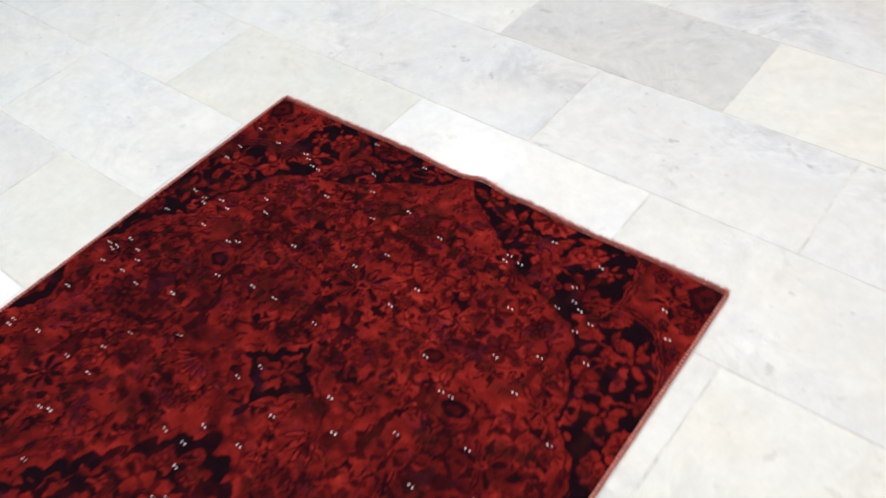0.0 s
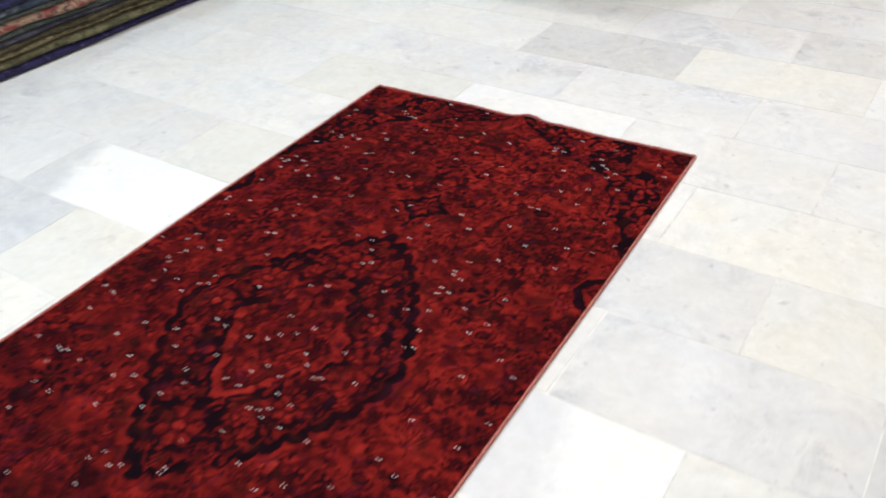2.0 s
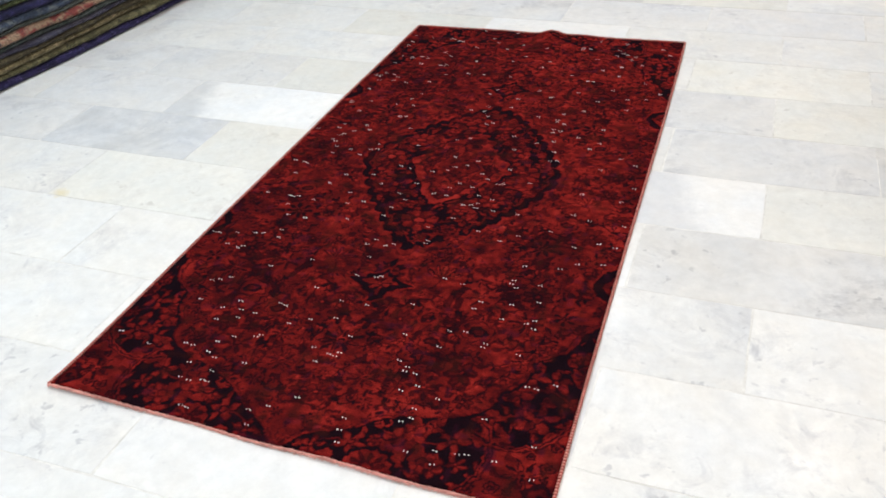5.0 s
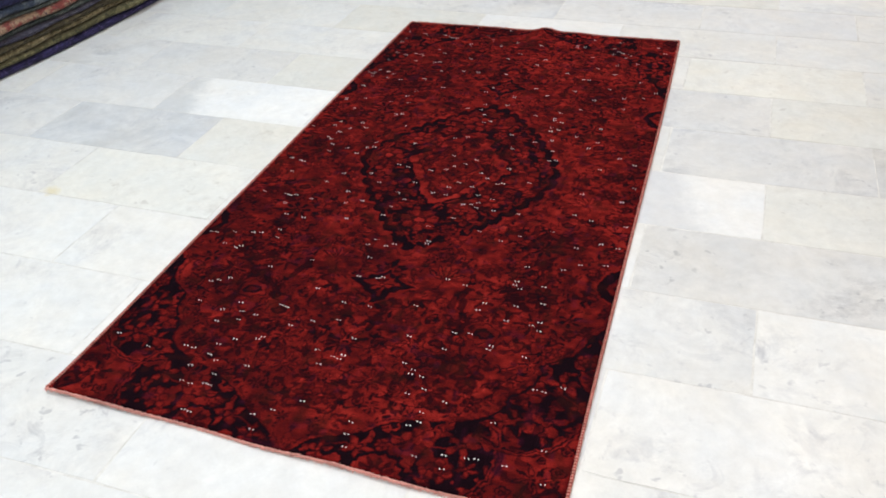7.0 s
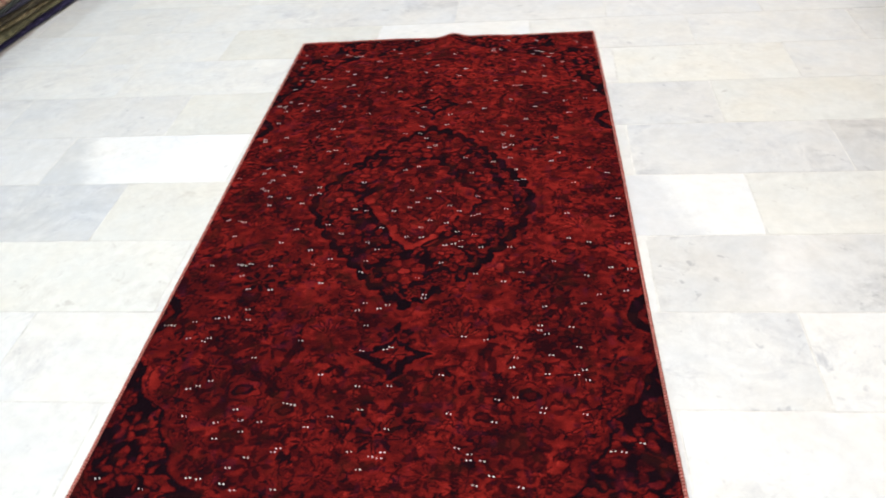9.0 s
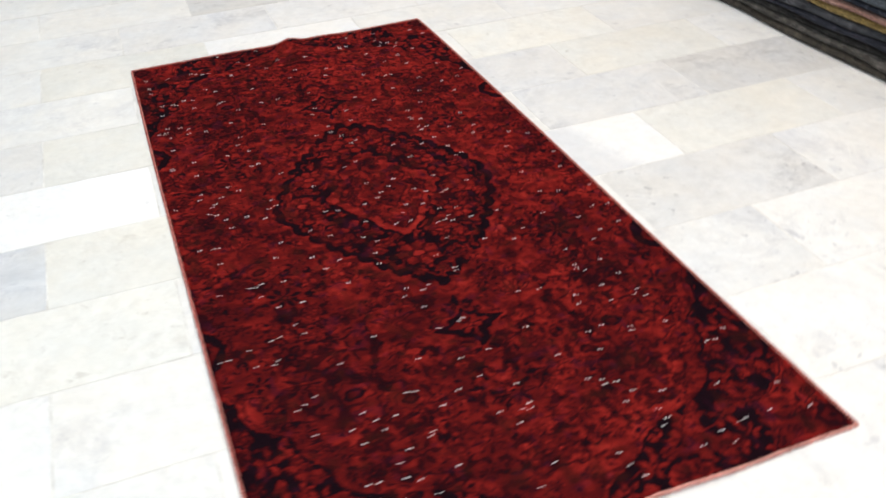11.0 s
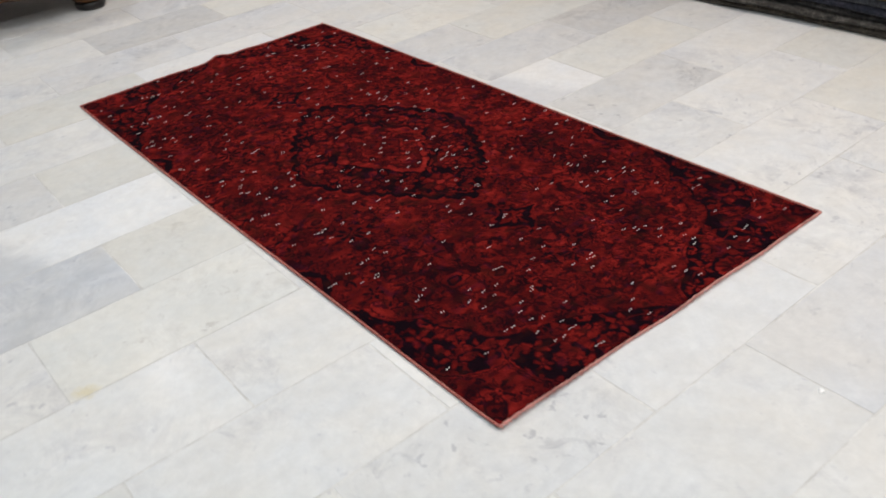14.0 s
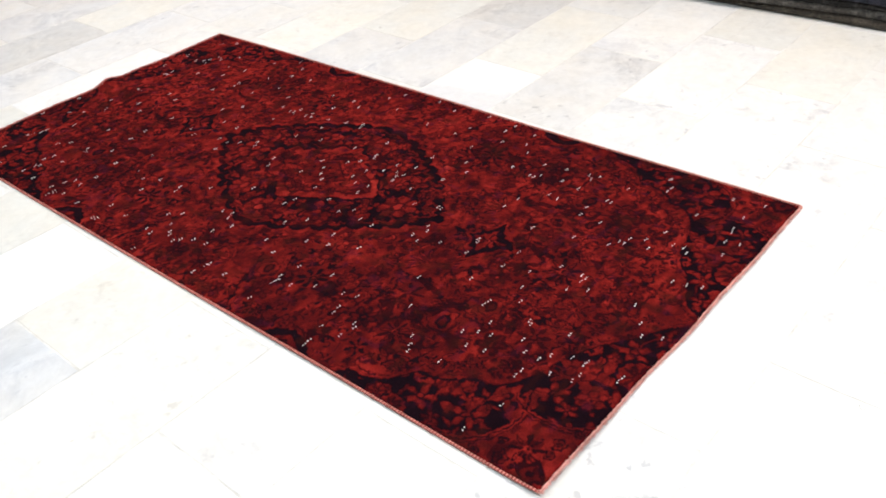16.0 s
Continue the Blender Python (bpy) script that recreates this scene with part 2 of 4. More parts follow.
floor = shell("floor", (X0, Y0, -0.12), (X1, Y1, -0.0008), GROUT, "polished white and grey marble tile floor in running bond", "floor")
shell("wall_north", (X0 - 0.15, Y1, -0.12), (X1 + 0.15, Y1 + 0.15, CEILING), WALL_PAINT, "plain pale painted showroom wall", "wall")
shell("wall_south", (X0 - 0.15, Y0 - 0.15, -0.12), (X1 + 0.15, Y0, CEILING), WALL_PAINT, "plain pale painted showroom wall", "wall")
shell("wall_west", (X0 - 0.15, Y0, -0.12), (X0, Y1, CEILING), WALL_PAINT, "plain pale painted showroom wall", "wall")
shell("wall_east", (X1, Y0, -0.12), (X1 + 0.15, Y1, CEILING), WALL_PAINT, "plain pale painted showroom wall", "wall")
shell("ceiling", (X0 - 0.15, Y0 - 0.15, CEILING), (X1 + 0.15, Y1 + 0.15, CEILING + 0.15), CEILING_PAINT, "plain white painted showroom ceiling", "ceiling")

# ceiling downlights: some placed by their glints in the floor, others added as fill
TRIM = plain("lamp_trim", (0.8, 0.8, 0.8), 0.35, vary=0.02)
glow, gn, gl, gb = material("lamp_diffuser")
gb.inputs["Emission Color"].default_value = (1, 0.96, 0.9, 1)
gb.inputs["Emission Strength"].default_value = 6.0
LAMP_RADIUS = 0.06
first = tagged(new("ceiling_light"), "round white ceiling downlight, switched on, some of them added as unseen fill", "ceiling light", "ceiling lights")
bm = bmesh.new()
lathe(bm, [(0.135, 0.0), (0.135, -0.012), (0.125, -0.018), (0.108, -0.018), (0.104, -0.006), (0.104, 0.0)], 40)
part("trim_ring", bm, TRIM, first, smooth=False)
bm = bmesh.new()
lathe(bm, [(0.100, -0.006), (0.100, -0.003)], 40)
part("diffuser", bm, glow, first, "glowing white diffuser")
for i, (x, y, colour, share) in enumerate(LAMPS):
    fixture = first if i == 0 else copy_thing(first, pose(x, y, CEILING))
    fixture.matrix_basis = pose(x, y, CEILING)
    data = bpy.data.lights.new("downlight", "AREA")
    data.shape, data.size, data.energy, data.color = "DISK", 2 * LAMP_RADIUS, LAMP_WATTS * share, colour
    lamp = new("downlight", data)
    lamp.matrix_basis = pose(x, y, CEILING - 0.022)


# ---- folded carpets in two stacks ----
def folded_rug(bottom, top, length, depth, setback, seed, mat, place, label, group):
    """One folded carpet with a rounded fold in front; bottom and top are heights along its length."""
    rng = np.random.default_rng(seed)
    n, arc = 72, 9
    ys = np.linspace(0, length, n)
    wob = sum(rng.normal(0, 0.0042) * np.sin(ys * f + rng.uniform(0, 6.3)) for f in (1.3, 2.9, 5.2, 11.0, 19.0))
    verts, faces = [], []
    for i, y in enumerate(ys):
        lo, hi = bottom(y), top(y)
        r = (hi - lo) / 2
        edge = setback + wob[i]
        ring = [(-depth, lo), (-depth, hi)]
        for k in range(arc):
            a = math.pi / 2 - math.pi * k / (arc - 1)
            ring.append((edge - 1.5 * r + 1.5 * r * math.cos(a), (lo + hi) / 2 + r * math.sin(a)))
        for x, z in ring:
            verts.append((x, y, z))
    m = arc + 2
    for i in range(n - 1):
        for k in range(m):
            a, b = i * m + k, i * m + (k + 1) % m
            faces.append((a, b, b + m, a + m))
    faces.append(tuple(range(m)))
    faces.append(tuple(reversed(range((n - 1) * m, n * m))))
    me = bpy.data.meshes.new("folded_rug")
    me.from_pydata(verts, [], faces)
    me.materials.append(mat)
    me.polygons.foreach_set("use_smooth", [len(f) == 4 for f in faces])
    bm = bmesh.new()
    bm.from_mesh(me)
    bmesh.ops.recalc_face_normals(bm, faces=bm.faces)
    bm.to_mesh(me)
    bm.free()
    ob = new("folded_rug", me)
    ob.matrix_basis = place
    return tagged(ob, label, "rug", group)


def level(height, seed):
    rng = np.random.default_rng(seed)
    waves = [(rng.normal(0, 0.0017), f, rng.uniform(0, 6.3)) for f in (1.7, 3.6, 7.1, 13.0)]
    return lambda y: height + (sum(a * math.sin(f * y + q) for a, f, q in waves) if height > 0.01 else 0.0)


def stack(place, length, depth, sheets, group, where):
    height = 0.0
    below = level(0.0, 0)
    for i, (thick, ground, motif, third, words) in enumerate(sheets):
        height += thick * 0.82
        above = level(height, hash_seed(group, i))
        back = 0.011 * math.sin(i * 2.4)
        folded_rug(below, above, length, depth, back, 100 + i + len(group), wool("wool_" + words.split()[0], ground, motif, third), place,
                   words + " folded carpet " + where(i), group)
        below = above


def hash_seed(text, i):
    return sum(ord(c) for c in text) * 31 + i


stack(pose(-1.421, 0.35, 0, 0, 0, -4.6), 3.0, 1.15, [
    (0.050, (0.030, 0.025, 0.082), (0.016, 0.014, 0.046), (0.085, 0.070, 0.17), "violet-blue"),
    (0.030, (0.080, 0.072, 0.038), (0.15, 0.135, 0.075), (0.030, 0.028, 0.018), "dark olive"),
    (0.034, (0.20, 0.165, 0.095), (0.11, 0.09, 0.05), (0.34, 0.28, 0.18), "khaki patterned"),
    (0.030, (0.055, 0.045, 0.028), (0.09, 0.075, 0.045), (0.03, 0.025, 0.02), "dark brown"),
    (0.026, (0.045, 0.043, 0.068), (0.075, 0.07, 0.095), (0.03, 0.03, 0.045), "dull slate"),
    (0.028, (0.050, 0.062, 0.060), (0.09, 0.10, 0.095), (0.03, 0.035, 0.04), "grey-green"),
    (0.040, (0.30, 0.20, 0.14), (0.20, 0.05, 0.045), (0.06, 0.04, 0.05), "salmon and cream patterned"),
    (0.028, (0.075, 0.085, 0.080), (0.11, 0.12, 0.11), (0.04, 0.05, 0.05), "faded grey"),
    (0.040, (0.045, 0.06, 0.095), (0.13, 0.15, 0.17), (0.02, 0.025, 0.045), "grey-blue worn"),
    (0.036, (0.016, 0.016, 0.048), (0.03, 0.028, 0.085), (0.011, 0.011, 0.03), "deep navy"),
    (0.036, (0.06, 0.075, 0.035), (0.10, 0.12, 0.06), (0.10, 0.03, 0.03), "moss green"),
    (0.040, (0.05, 0.065, 0.085), (0.15, 0.17, 0.19), (0.03, 0.04, 0.06), "steel blue worn"),
    (0.036, (0.05, 0.015, 0.015), (0.10, 0.08, 0.05), (0.02, 0.015, 0.02), "dark maroon"),
    (0.036, (0.03, 0.04, 0.06), (0.07, 0.08, 0.09), (0.02, 0.02, 0.03), "midnight blue"),
    (0.036, (0.16, 0.13, 0.08), (0.09, 0.07, 0.04), (0.05, 0.04, 0.03), "sand patterned"),
    (0.036, (0.035, 0.03, 0.09), (0.06, 0.05, 0.14), (0.02, 0.02, 0.05), "indigo"),
    (0.036, (0.10, 0.11, 0.10), (0.06, 0.07, 0.07), (0.16, 0.16, 0.15), "pale grey"),
    (0.036, (0.06, 0.05, 0.03), (0.10, 0.08, 0.05), (0.03, 0.03, 0.02), "umber"),
], "carpets stacked at the blue end", lambda i: "lying on the marble floor" if i == 0 else "in a tall stack")
stack(pose(2.432, 0.2, 0, 0, 0, 183.4) @ pose(0, -2.7, 0), 3.6, 1.15, [
    (0.040, (0.052, 0.044, 0.036), (0.080, 0.068, 0.056), (0.025, 0.022, 0.02), "charcoal brown"),
    (0.032, (0.055, 0.050, 0.045), (0.10, 0.092, 0.085), (0.03, 0.028, 0.027), "ash grey patterned"),
    (0.034, (0.022, 0.020, 0.020), (0.05, 0.047, 0.045), (0.015, 0.014, 0.014), "black"),
    (0.034, (0.020, 0.022, 0.032), (0.04, 0.04, 0.055), (0.014, 0.014, 0.02), "blue-black"),
    (0.032, (0.050, 0.052, 0.060), (0.085, 0.085, 0.095), (0.025, 0.026, 0.03), "dark grey"),
    (0.041, (0.24, 0.168, 0.062), (0.29, 0.205, 0.085), (0.15, 0.105, 0.04), "mustard"),
    (0.025, (0.22, 0.120, 0.100), (0.28, 0.17, 0.145), (0.10, 0.055, 0.05), "dusty pink"),
    (0.036, (0.022, 0.026, 0.040), (0.06, 0.065, 0.085), (0.015, 0.016, 0.025), "dark navy"),
    (0.034, (0.06, 0.07, 0.085), (0.16, 0.17, 0.18), (0.03, 0.035, 0.045), "slate patterned"),
    (0.030, (0.02, 0.018, 0.022), (0.04, 0.035, 0.04), (0.01, 0.01, 0.01), "dark plum"),
    (0.038, (0.34, 0.11, 0.055), (0.28, 0.08, 0.04), (0.40, 0.17, 0.09), "burnt orange"),
    (0.036, (0.03, 0.026, 0.026), (0.06, 0.05, 0.05), (0.02, 0.018, 0.018), "dark"),
    (0.036, (0.10, 0.09, 0.07), (0.15, 0.135, 0.11), (0.06, 0.05, 0.04), "taupe"),
    (0.036, (0.20, 0.05, 0.03), (0.26, 0.08, 0.05), (0.08, 0.02, 0.02), "brick red"),
    (0.036, (0.035, 0.03, 0.028), (0.06, 0.05, 0.05), (0.02, 0.018, 0.018), "sooty"),
    (0.036, (0.12, 0.035, 0.03), (0.20, 0.07, 0.05), (0.05, 0.02, 0.02), "rust red"),
    (0.036, (0.06, 0.06, 0.065), (0.10, 0.10, 0.11), (0.03, 0.03, 0.035), "graphite"),
    (0.036, (0.16, 0.12, 0.05), (0.22, 0.17, 0.08), (0.08, 0.06, 0.03), "ochre"),
], "carpets stacked at the dark end", lambda i: "lying on the marble floor" if i == 0 else "in a tall stack")


# ---- the red carpet ----
RW, RL = 1.13, 2.345          # woven size
CORNERS = [Vector((0.037, -0.003)), Vector((1.192, -0.018)), Vector((1.139, 2.352)), Vector((0.016, 2.330))]
PILE = 0.0045


def rug_height(x, y):
    """Top of the pile: flat, with one ripple at the far hem and slight swells."""
    ripple = 0.016 * np.exp(-((x - 0.030) / 0.042) ** 2) * np.exp(-(RL / 2 - y) / 0.16)
    ripple = ripple + 0.004 * np.exp(-((x - 0.16) / 0.06) ** 2) * np.exp(-(RL / 2 - y) / 0.12)
    swell = 0.0016 * (np.sin(3.1 * x + 1.0) * np.sin(2.3 * y + 0.4) + np.sin(7.0 * y + 2.0 * x) * 0.5 + 1.2)
    hem = 0.003 * np.exp(-(y + RL / 2) / 0.05) * (1 + np.sin(9 * x))
    return PILE + ripple + swell + hem


def rug_place(x, y):
    """Carpet coordinates (from its middle) to the floor."""
    u, v = x / RW + 0.5, y / RL + 0.5
    bow = np.sin(math.pi * v)
    wave_x = -(1 - u) * 0.008 * v * bow + u * 0.016 * (v - 0.40) * bow
    wave_y = (0.0045 * np.sin(5.5 * u + 0.8) + 0.0022 * np.sin(21 * u + 1.3)) * np.sin(math.pi * u)
    a, b, c, d = CORNERS
    X = (1 - u) * (1 - v) * a.x + u * (1 - v) * b.x + u * v * c.x + (1 - u) * v * d.x + wave_x
    Y = (1 - u) * (1 - v) * a.y + u * (1 - v) * b.y + u * v * c.y + (1 - u) * v * d.y + wave_y
    return X, Y


class Cartoon:
    """The weaver's drawing of the carpet on a grid of knots: depth of dye, 0 blue-black to 1 bright red. Drawn for a quarter and mirrored."""

    def __init__(self, nx, ny):
        self.x = np.linspace(-RW / 2, RW / 2, nx)
        self.y = np.linspace(-RL / 2, RL / 2, ny)
        self.X, self.Y = np.meshgrid(self.x, self.y)
        self.tone = np.full((ny, nx), 0.66)

    def window(self, cx, cy, r):
        i0, i1 = np.searchsorted(self.x, (cx - r, cx + r))
        j0, j1 = np.searchsorted(self.y, (cy - r, cy + r))
        return (slice(j0, j1), slice(i0, i1)) if i1 > i0 and j1 > j0 else None

    def blot(self, cx, cy, r, inside, value, strength=1.0):
        w = self.window(cx, cy, r)
        if w:
            mask = inside(self.X[w] - cx, self.Y[w] - cy)
            self.tone[w] = np.where(mask, self.tone[w] * (1 - strength) + value * strength, self.tone[w])

    def ellipse(self, cx, cy, a, b, turn, value, strength=1.0):
        c, s = math.cos(turn), math.sin(turn)
        self.blot(cx, cy, max(a, b), lambda x, y: ((x * c + y * s) / a) ** 2 + ((y * c - x * s) / b) ** 2 < 1, value, strength)

    def leaf(self, cx, cy, length, width, turn, value, strength=1.0):
        c, s = math.cos(turn), math.sin(turn)

        def inside(x, y):
            p, q = (x * c + y * s) / length, np.abs(y * c - x * s) / width
            return (np.abs(p) < 1) & (q < (1 - p * p) * (0.75 + 0.25 * p))
        self.blot(cx, cy, length, inside, value, strength)

    def daisy(self, cx, cy, r, petals, turn, value, strength=1.0):
        for k in range(petals):
            a = turn + 2 * math.pi * k / petals
            self.leaf(cx + 0.62 * r * math.cos(a), cy + 0.62 * r * math.sin(a), r * 0.40, r * 0.19, a, value, strength)

    def stem(self, x, y, heading, length, bend, width, value, strength=0.8):
        steps = int(length / 0.004)
        for k in range(steps):
            self.ellipse(x, y, width, width, 0, value, strength)
            heading += bend * 0.004 * (1 + math.sin(k * 0.11))
            x, y = x + 0.004 * math.cos(heading), y + 0.004 * math.sin(heading)
        return x, y, heading


# quarter of the drawing, from the carpet's middle outwards
FIELD_EDGE_Y = [0.560, 0.620, 0.675, 0.735, 0.785, 0.835, 0.880, 0.925, 0.965, 0.995, 1.012, 1.045, 1.095, 1.130, 1.160]
FIELD_EDGE_X = [0.566, 0.552, 0.532, 0.500, 0.452, 0.428, 0.415, 0.400, 0.360, 0.300, 0.235, 0.165, 0.100, 0.050, 0.012]


def field_edge(y):
    """Half-width of the red field at the height y, scalloped."""
    return np.interp(np.abs(y), FIELD_EDGE_Y, FIELD_EDGE_X) + 0.020 * np.abs(np.sin(27.0 * np.abs(y) + 0.9)) - 0.012


def lozenge(x, y, a, b, p=1.35):
    return (np.abs(x) / a) ** p + (np.abs(y) / b) ** p


# ornaments of the weaver's drawing, for a Cartoon c
def lobes(r, petals, turn, depth=0.28):
    return lambda x, y: np.hypot(x, y) < r * (1 - depth + depth * np.abs(np.cos(petals * (np.arctan2(y, x) - turn) / 2)))


def leaf_wreath(c, x, y, r, petals, turn, dark):
    """Ring of separate dark petals round a small eye."""
    c.daisy(x, y, r, petals, turn, dark)
    c.ellipse(x, y, r * 0.22, r * 0.22, 0, dark)
    c.ellipse(x, y, r * 0.12, r * 0.12, 0, 0.66)


def star_flower(c, x, y, r, petals, turn, dark):
    """Long thin petals, every second one only outlined."""
    for k in range(petals):
        a = turn + 2 * math.pi * k / petals
        c.leaf(x + 0.58 * r * math.cos(a), y + 0.58 * r * math.sin(a), r * 0.46, r * 0.15, a, dark)
        if k % 2:
            c.leaf(x + 0.58 * r * math.cos(a), y + 0.58 * r * math.sin(a), r * 0.34, r * 0.07, a, 0.60)
    c.ellipse(x, y, r * 0.20, r * 0.20, 0, 0.70)
    c.ellipse(x, y, r * 0.10, r * 0.10, 0, dark)


def palmette(c, x, y, r, petals, turn, edge, fill, inner):
    """Lobed flower: thin dark outline, lit petals, a smaller flower and an eye inside."""
    c.blot(x, y, r * 1.1, lobes(r, petals, turn), edge)
    c.blot(x, y, r, lobes(r - 0.0042, petals, turn), fill)
    c.daisy(x, y, r * 0.78, petals, turn + math.pi / petals, inner, 0.7)
    c.blot(x, y, r, lobes(r * 0.40, petals, turn), edge)
    c.blot(x, y, r, lobes(r * 0.40 - 0.003, petals, turn), fill)
    c.ellipse(x, y, r * 0.13, r * 0.13, 0, inner)


def dark_wheel(c, x, y, r, petals, turn, dark):
    """Dusky round flower head, ragged at the rim."""
    c.blot(x, y, r * 1.1, lobes(r, petals, turn, 0.4), dark, 0.75)
    c.daisy(x, y, r * 0.80, petals, turn, 0.46, 0.8)
    c.blot(x, y, r, lobes(r * 0.34, 5, turn + 0.6, 0.4), dark)
    c.ellipse(x, y, r * 0.13, r * 0.11, turn, 0.58)


def eye_flower(c, x, y, r, turn, dark):
    """Thin outlined petals round a dark almond."""
    c.blot(x, y, r * 1.1, lobes(r, 6, turn, 0.22), dark, 0.8)
    c.blot(x, y, r, lobes(r - 0.0036, 6, turn, 0.22), 0.60)
    c.ellipse(x, y, r * 0.60, r * 0.42, 0.2, dark)
    c.ellipse(x, y, r * 0.36, r * 0.22, 0.2, 0.40)


def lily(c, x, y, r, turn, dark):
    """Spray of slender outlined petals on a stalk."""
    for k in range(5):
        a = turn + (k - 2) * 0.50
        px, py = x + 0.55 * r * math.cos(a), y + 0.55 * r * math.sin(a)
        c.leaf(px, py, r * 0.46, r * 0.13, a, dark)
        c.leaf(px, py, r * 0.38, r * 0.075, a, 0.68)
    c.stem(x, y, turn + math.pi, r * 0.9, 9.0, 0.0017, dark)


def outlined_leaf(c, x, y, length, width, turn, edge, fill):
    c.leaf(x, y, length, width, turn, edge)
    c.leaf(x, y, length - 0.0045, width - 0.0032, turn, fill)


def draw_field(d, rng):
    """Red ground with vines, leaf pairs and flower heads."""
    placed = [  # kind, x, y, radius
        ("wreath", 0.237, 0.920, 0.042), ("star", 0.004, 0.832, 0.050), ("wheel", 0.106, 0.722, 0.036), ("eye", 0.207, 0.778, 0.034),
        ("wheel", 0.300, 0.860, 0.038), ("wheel", 0.400, 0.556, 0.042), ("wheel", 0.250, 0.475, 0.036), ("lily", 0.145, 0.548, 0.060),
        ("eye", 0.300, 0.722, 0.040), ("wheel", 0.330, 0.935, 0.028), ("star", 0.395, 0.660, 0.042), ("wreath", 0.265, 0.592, 0.036),
        ("wheel", 0.470, 0.270, 0.044), ("lily", 0.430, 0.120, 0.060), ("wreath", 0.360, 0.350, 0.040), ("star", 0.100, 0.935, 0.040),
        ("wheel", 0.475, 0.050, 0.036), ("eye", 0.400, 0.230, 0.032), ("wreath", 0.480, 0.620, 0.030), ("wheel", 0.015, 1.010, 0.034),
    ]
    for _ in range(150):
        x, y, h = rng.uniform(0, 0.56), rng.uniform(0, 1.16), rng.uniform(0, 6.3)
        bend = rng.choice((-1, 1)) * rng.uniform(7, 24)
        tone = rng.choice((0.18, 0.25, 0.34))
        for _ in range(rng.choice((2, 3, 4))):
            x, y, h = d.stem(x, y, h, rng.uniform(0.022, 0.040), bend, 0.0014, tone, 0.85)
            for s in (-1, 1):
                a, l = h + s * rng.uniform(0.5, 1.1), rng.uniform(0.008, 0.016)
                if rng.random() < 0.45:
                    d.leaf(x + l * math.cos(a), y + l * math.sin(a), l, l * 0.38, a, rng.choice((0.16, 0.24, 0.32)), 0.9)
                else:
                    outlined_leaf(d, x + l * math.cos(a), y + l * math.sin(a), l * 1.25, l * 0.55, a, tone, rng.choice((0.66, 0.74, 0.52)))
            if rng.random() < 0.3:
                bend = -bend
    ny, nx = d.tone.shape
    clump = winding(nx, ny, 0.026, 71)
    d.tone[(clump < 0.16) & (smooth_noise(nx, ny, (15, 31), 72) > 0.46)] = 0.28
    curl = winding(nx, ny, 0.017, 73)
    d.tone[(curl < 0.11) & (smooth_noise(nx, ny, (38, 78), 74) > 0.58)] = 0.12
    for _ in range(620):
        l = rng.uniform(0.003, 0.010)
        d.leaf(rng.uniform(0, 0.56), rng.uniform(0, 1.16), l, l * rng.uniform(0.4, 0.8), rng.uniform(0, 6.3), rng.choice((0.12, 0.20, 0.28, 0.36, 0.80)), 0.85)
    kinds = ("wheel", "wreath", "wreath", "palmette", "star", "star", "lily")
    for _ in range(900):
        x, y, r = rng.uniform(0.0, 0.55), rng.uniform(0.0, 1.12), rng.choice((0.016, 0.020, 0.026, 0.032))
        if all(math.hypot(x - b, y - c) > r + e + 0.016 for _, b, c, e in placed):
            placed.append((rng.choice(kinds), x, y, r))
    for kind, x, y, r in placed:
        turn, dark = rng.uniform(0, 6.3), rng.choice((0.13, 0.20, 0.27))
        d.ellipse(x, y, r * 1.12, r * 1.12, 0, 0.60, 0.75)
        if kind == "wreath":
            leaf_wreath(d, x, y, r, rng.choice((6, 7, 8)), turn, dark)
        elif kind == "star":
            star_flower(d, x, y, r, rng.choice((8, 9, 10)), turn, dark)
        elif kind == "wheel":
            dark_wheel(d, x, y, r, rng.choice((6, 7, 8)), turn, dark)
        elif kind == "eye":
            eye_flower(d, x, y, r, turn, dark)
        elif kind == "lily":
            lily(d, x, y, r, turn, dark)
        else:
            palmette(d, x, y, r, rng.choice((5, 6)), turn, dark, 0.64, 0.34)


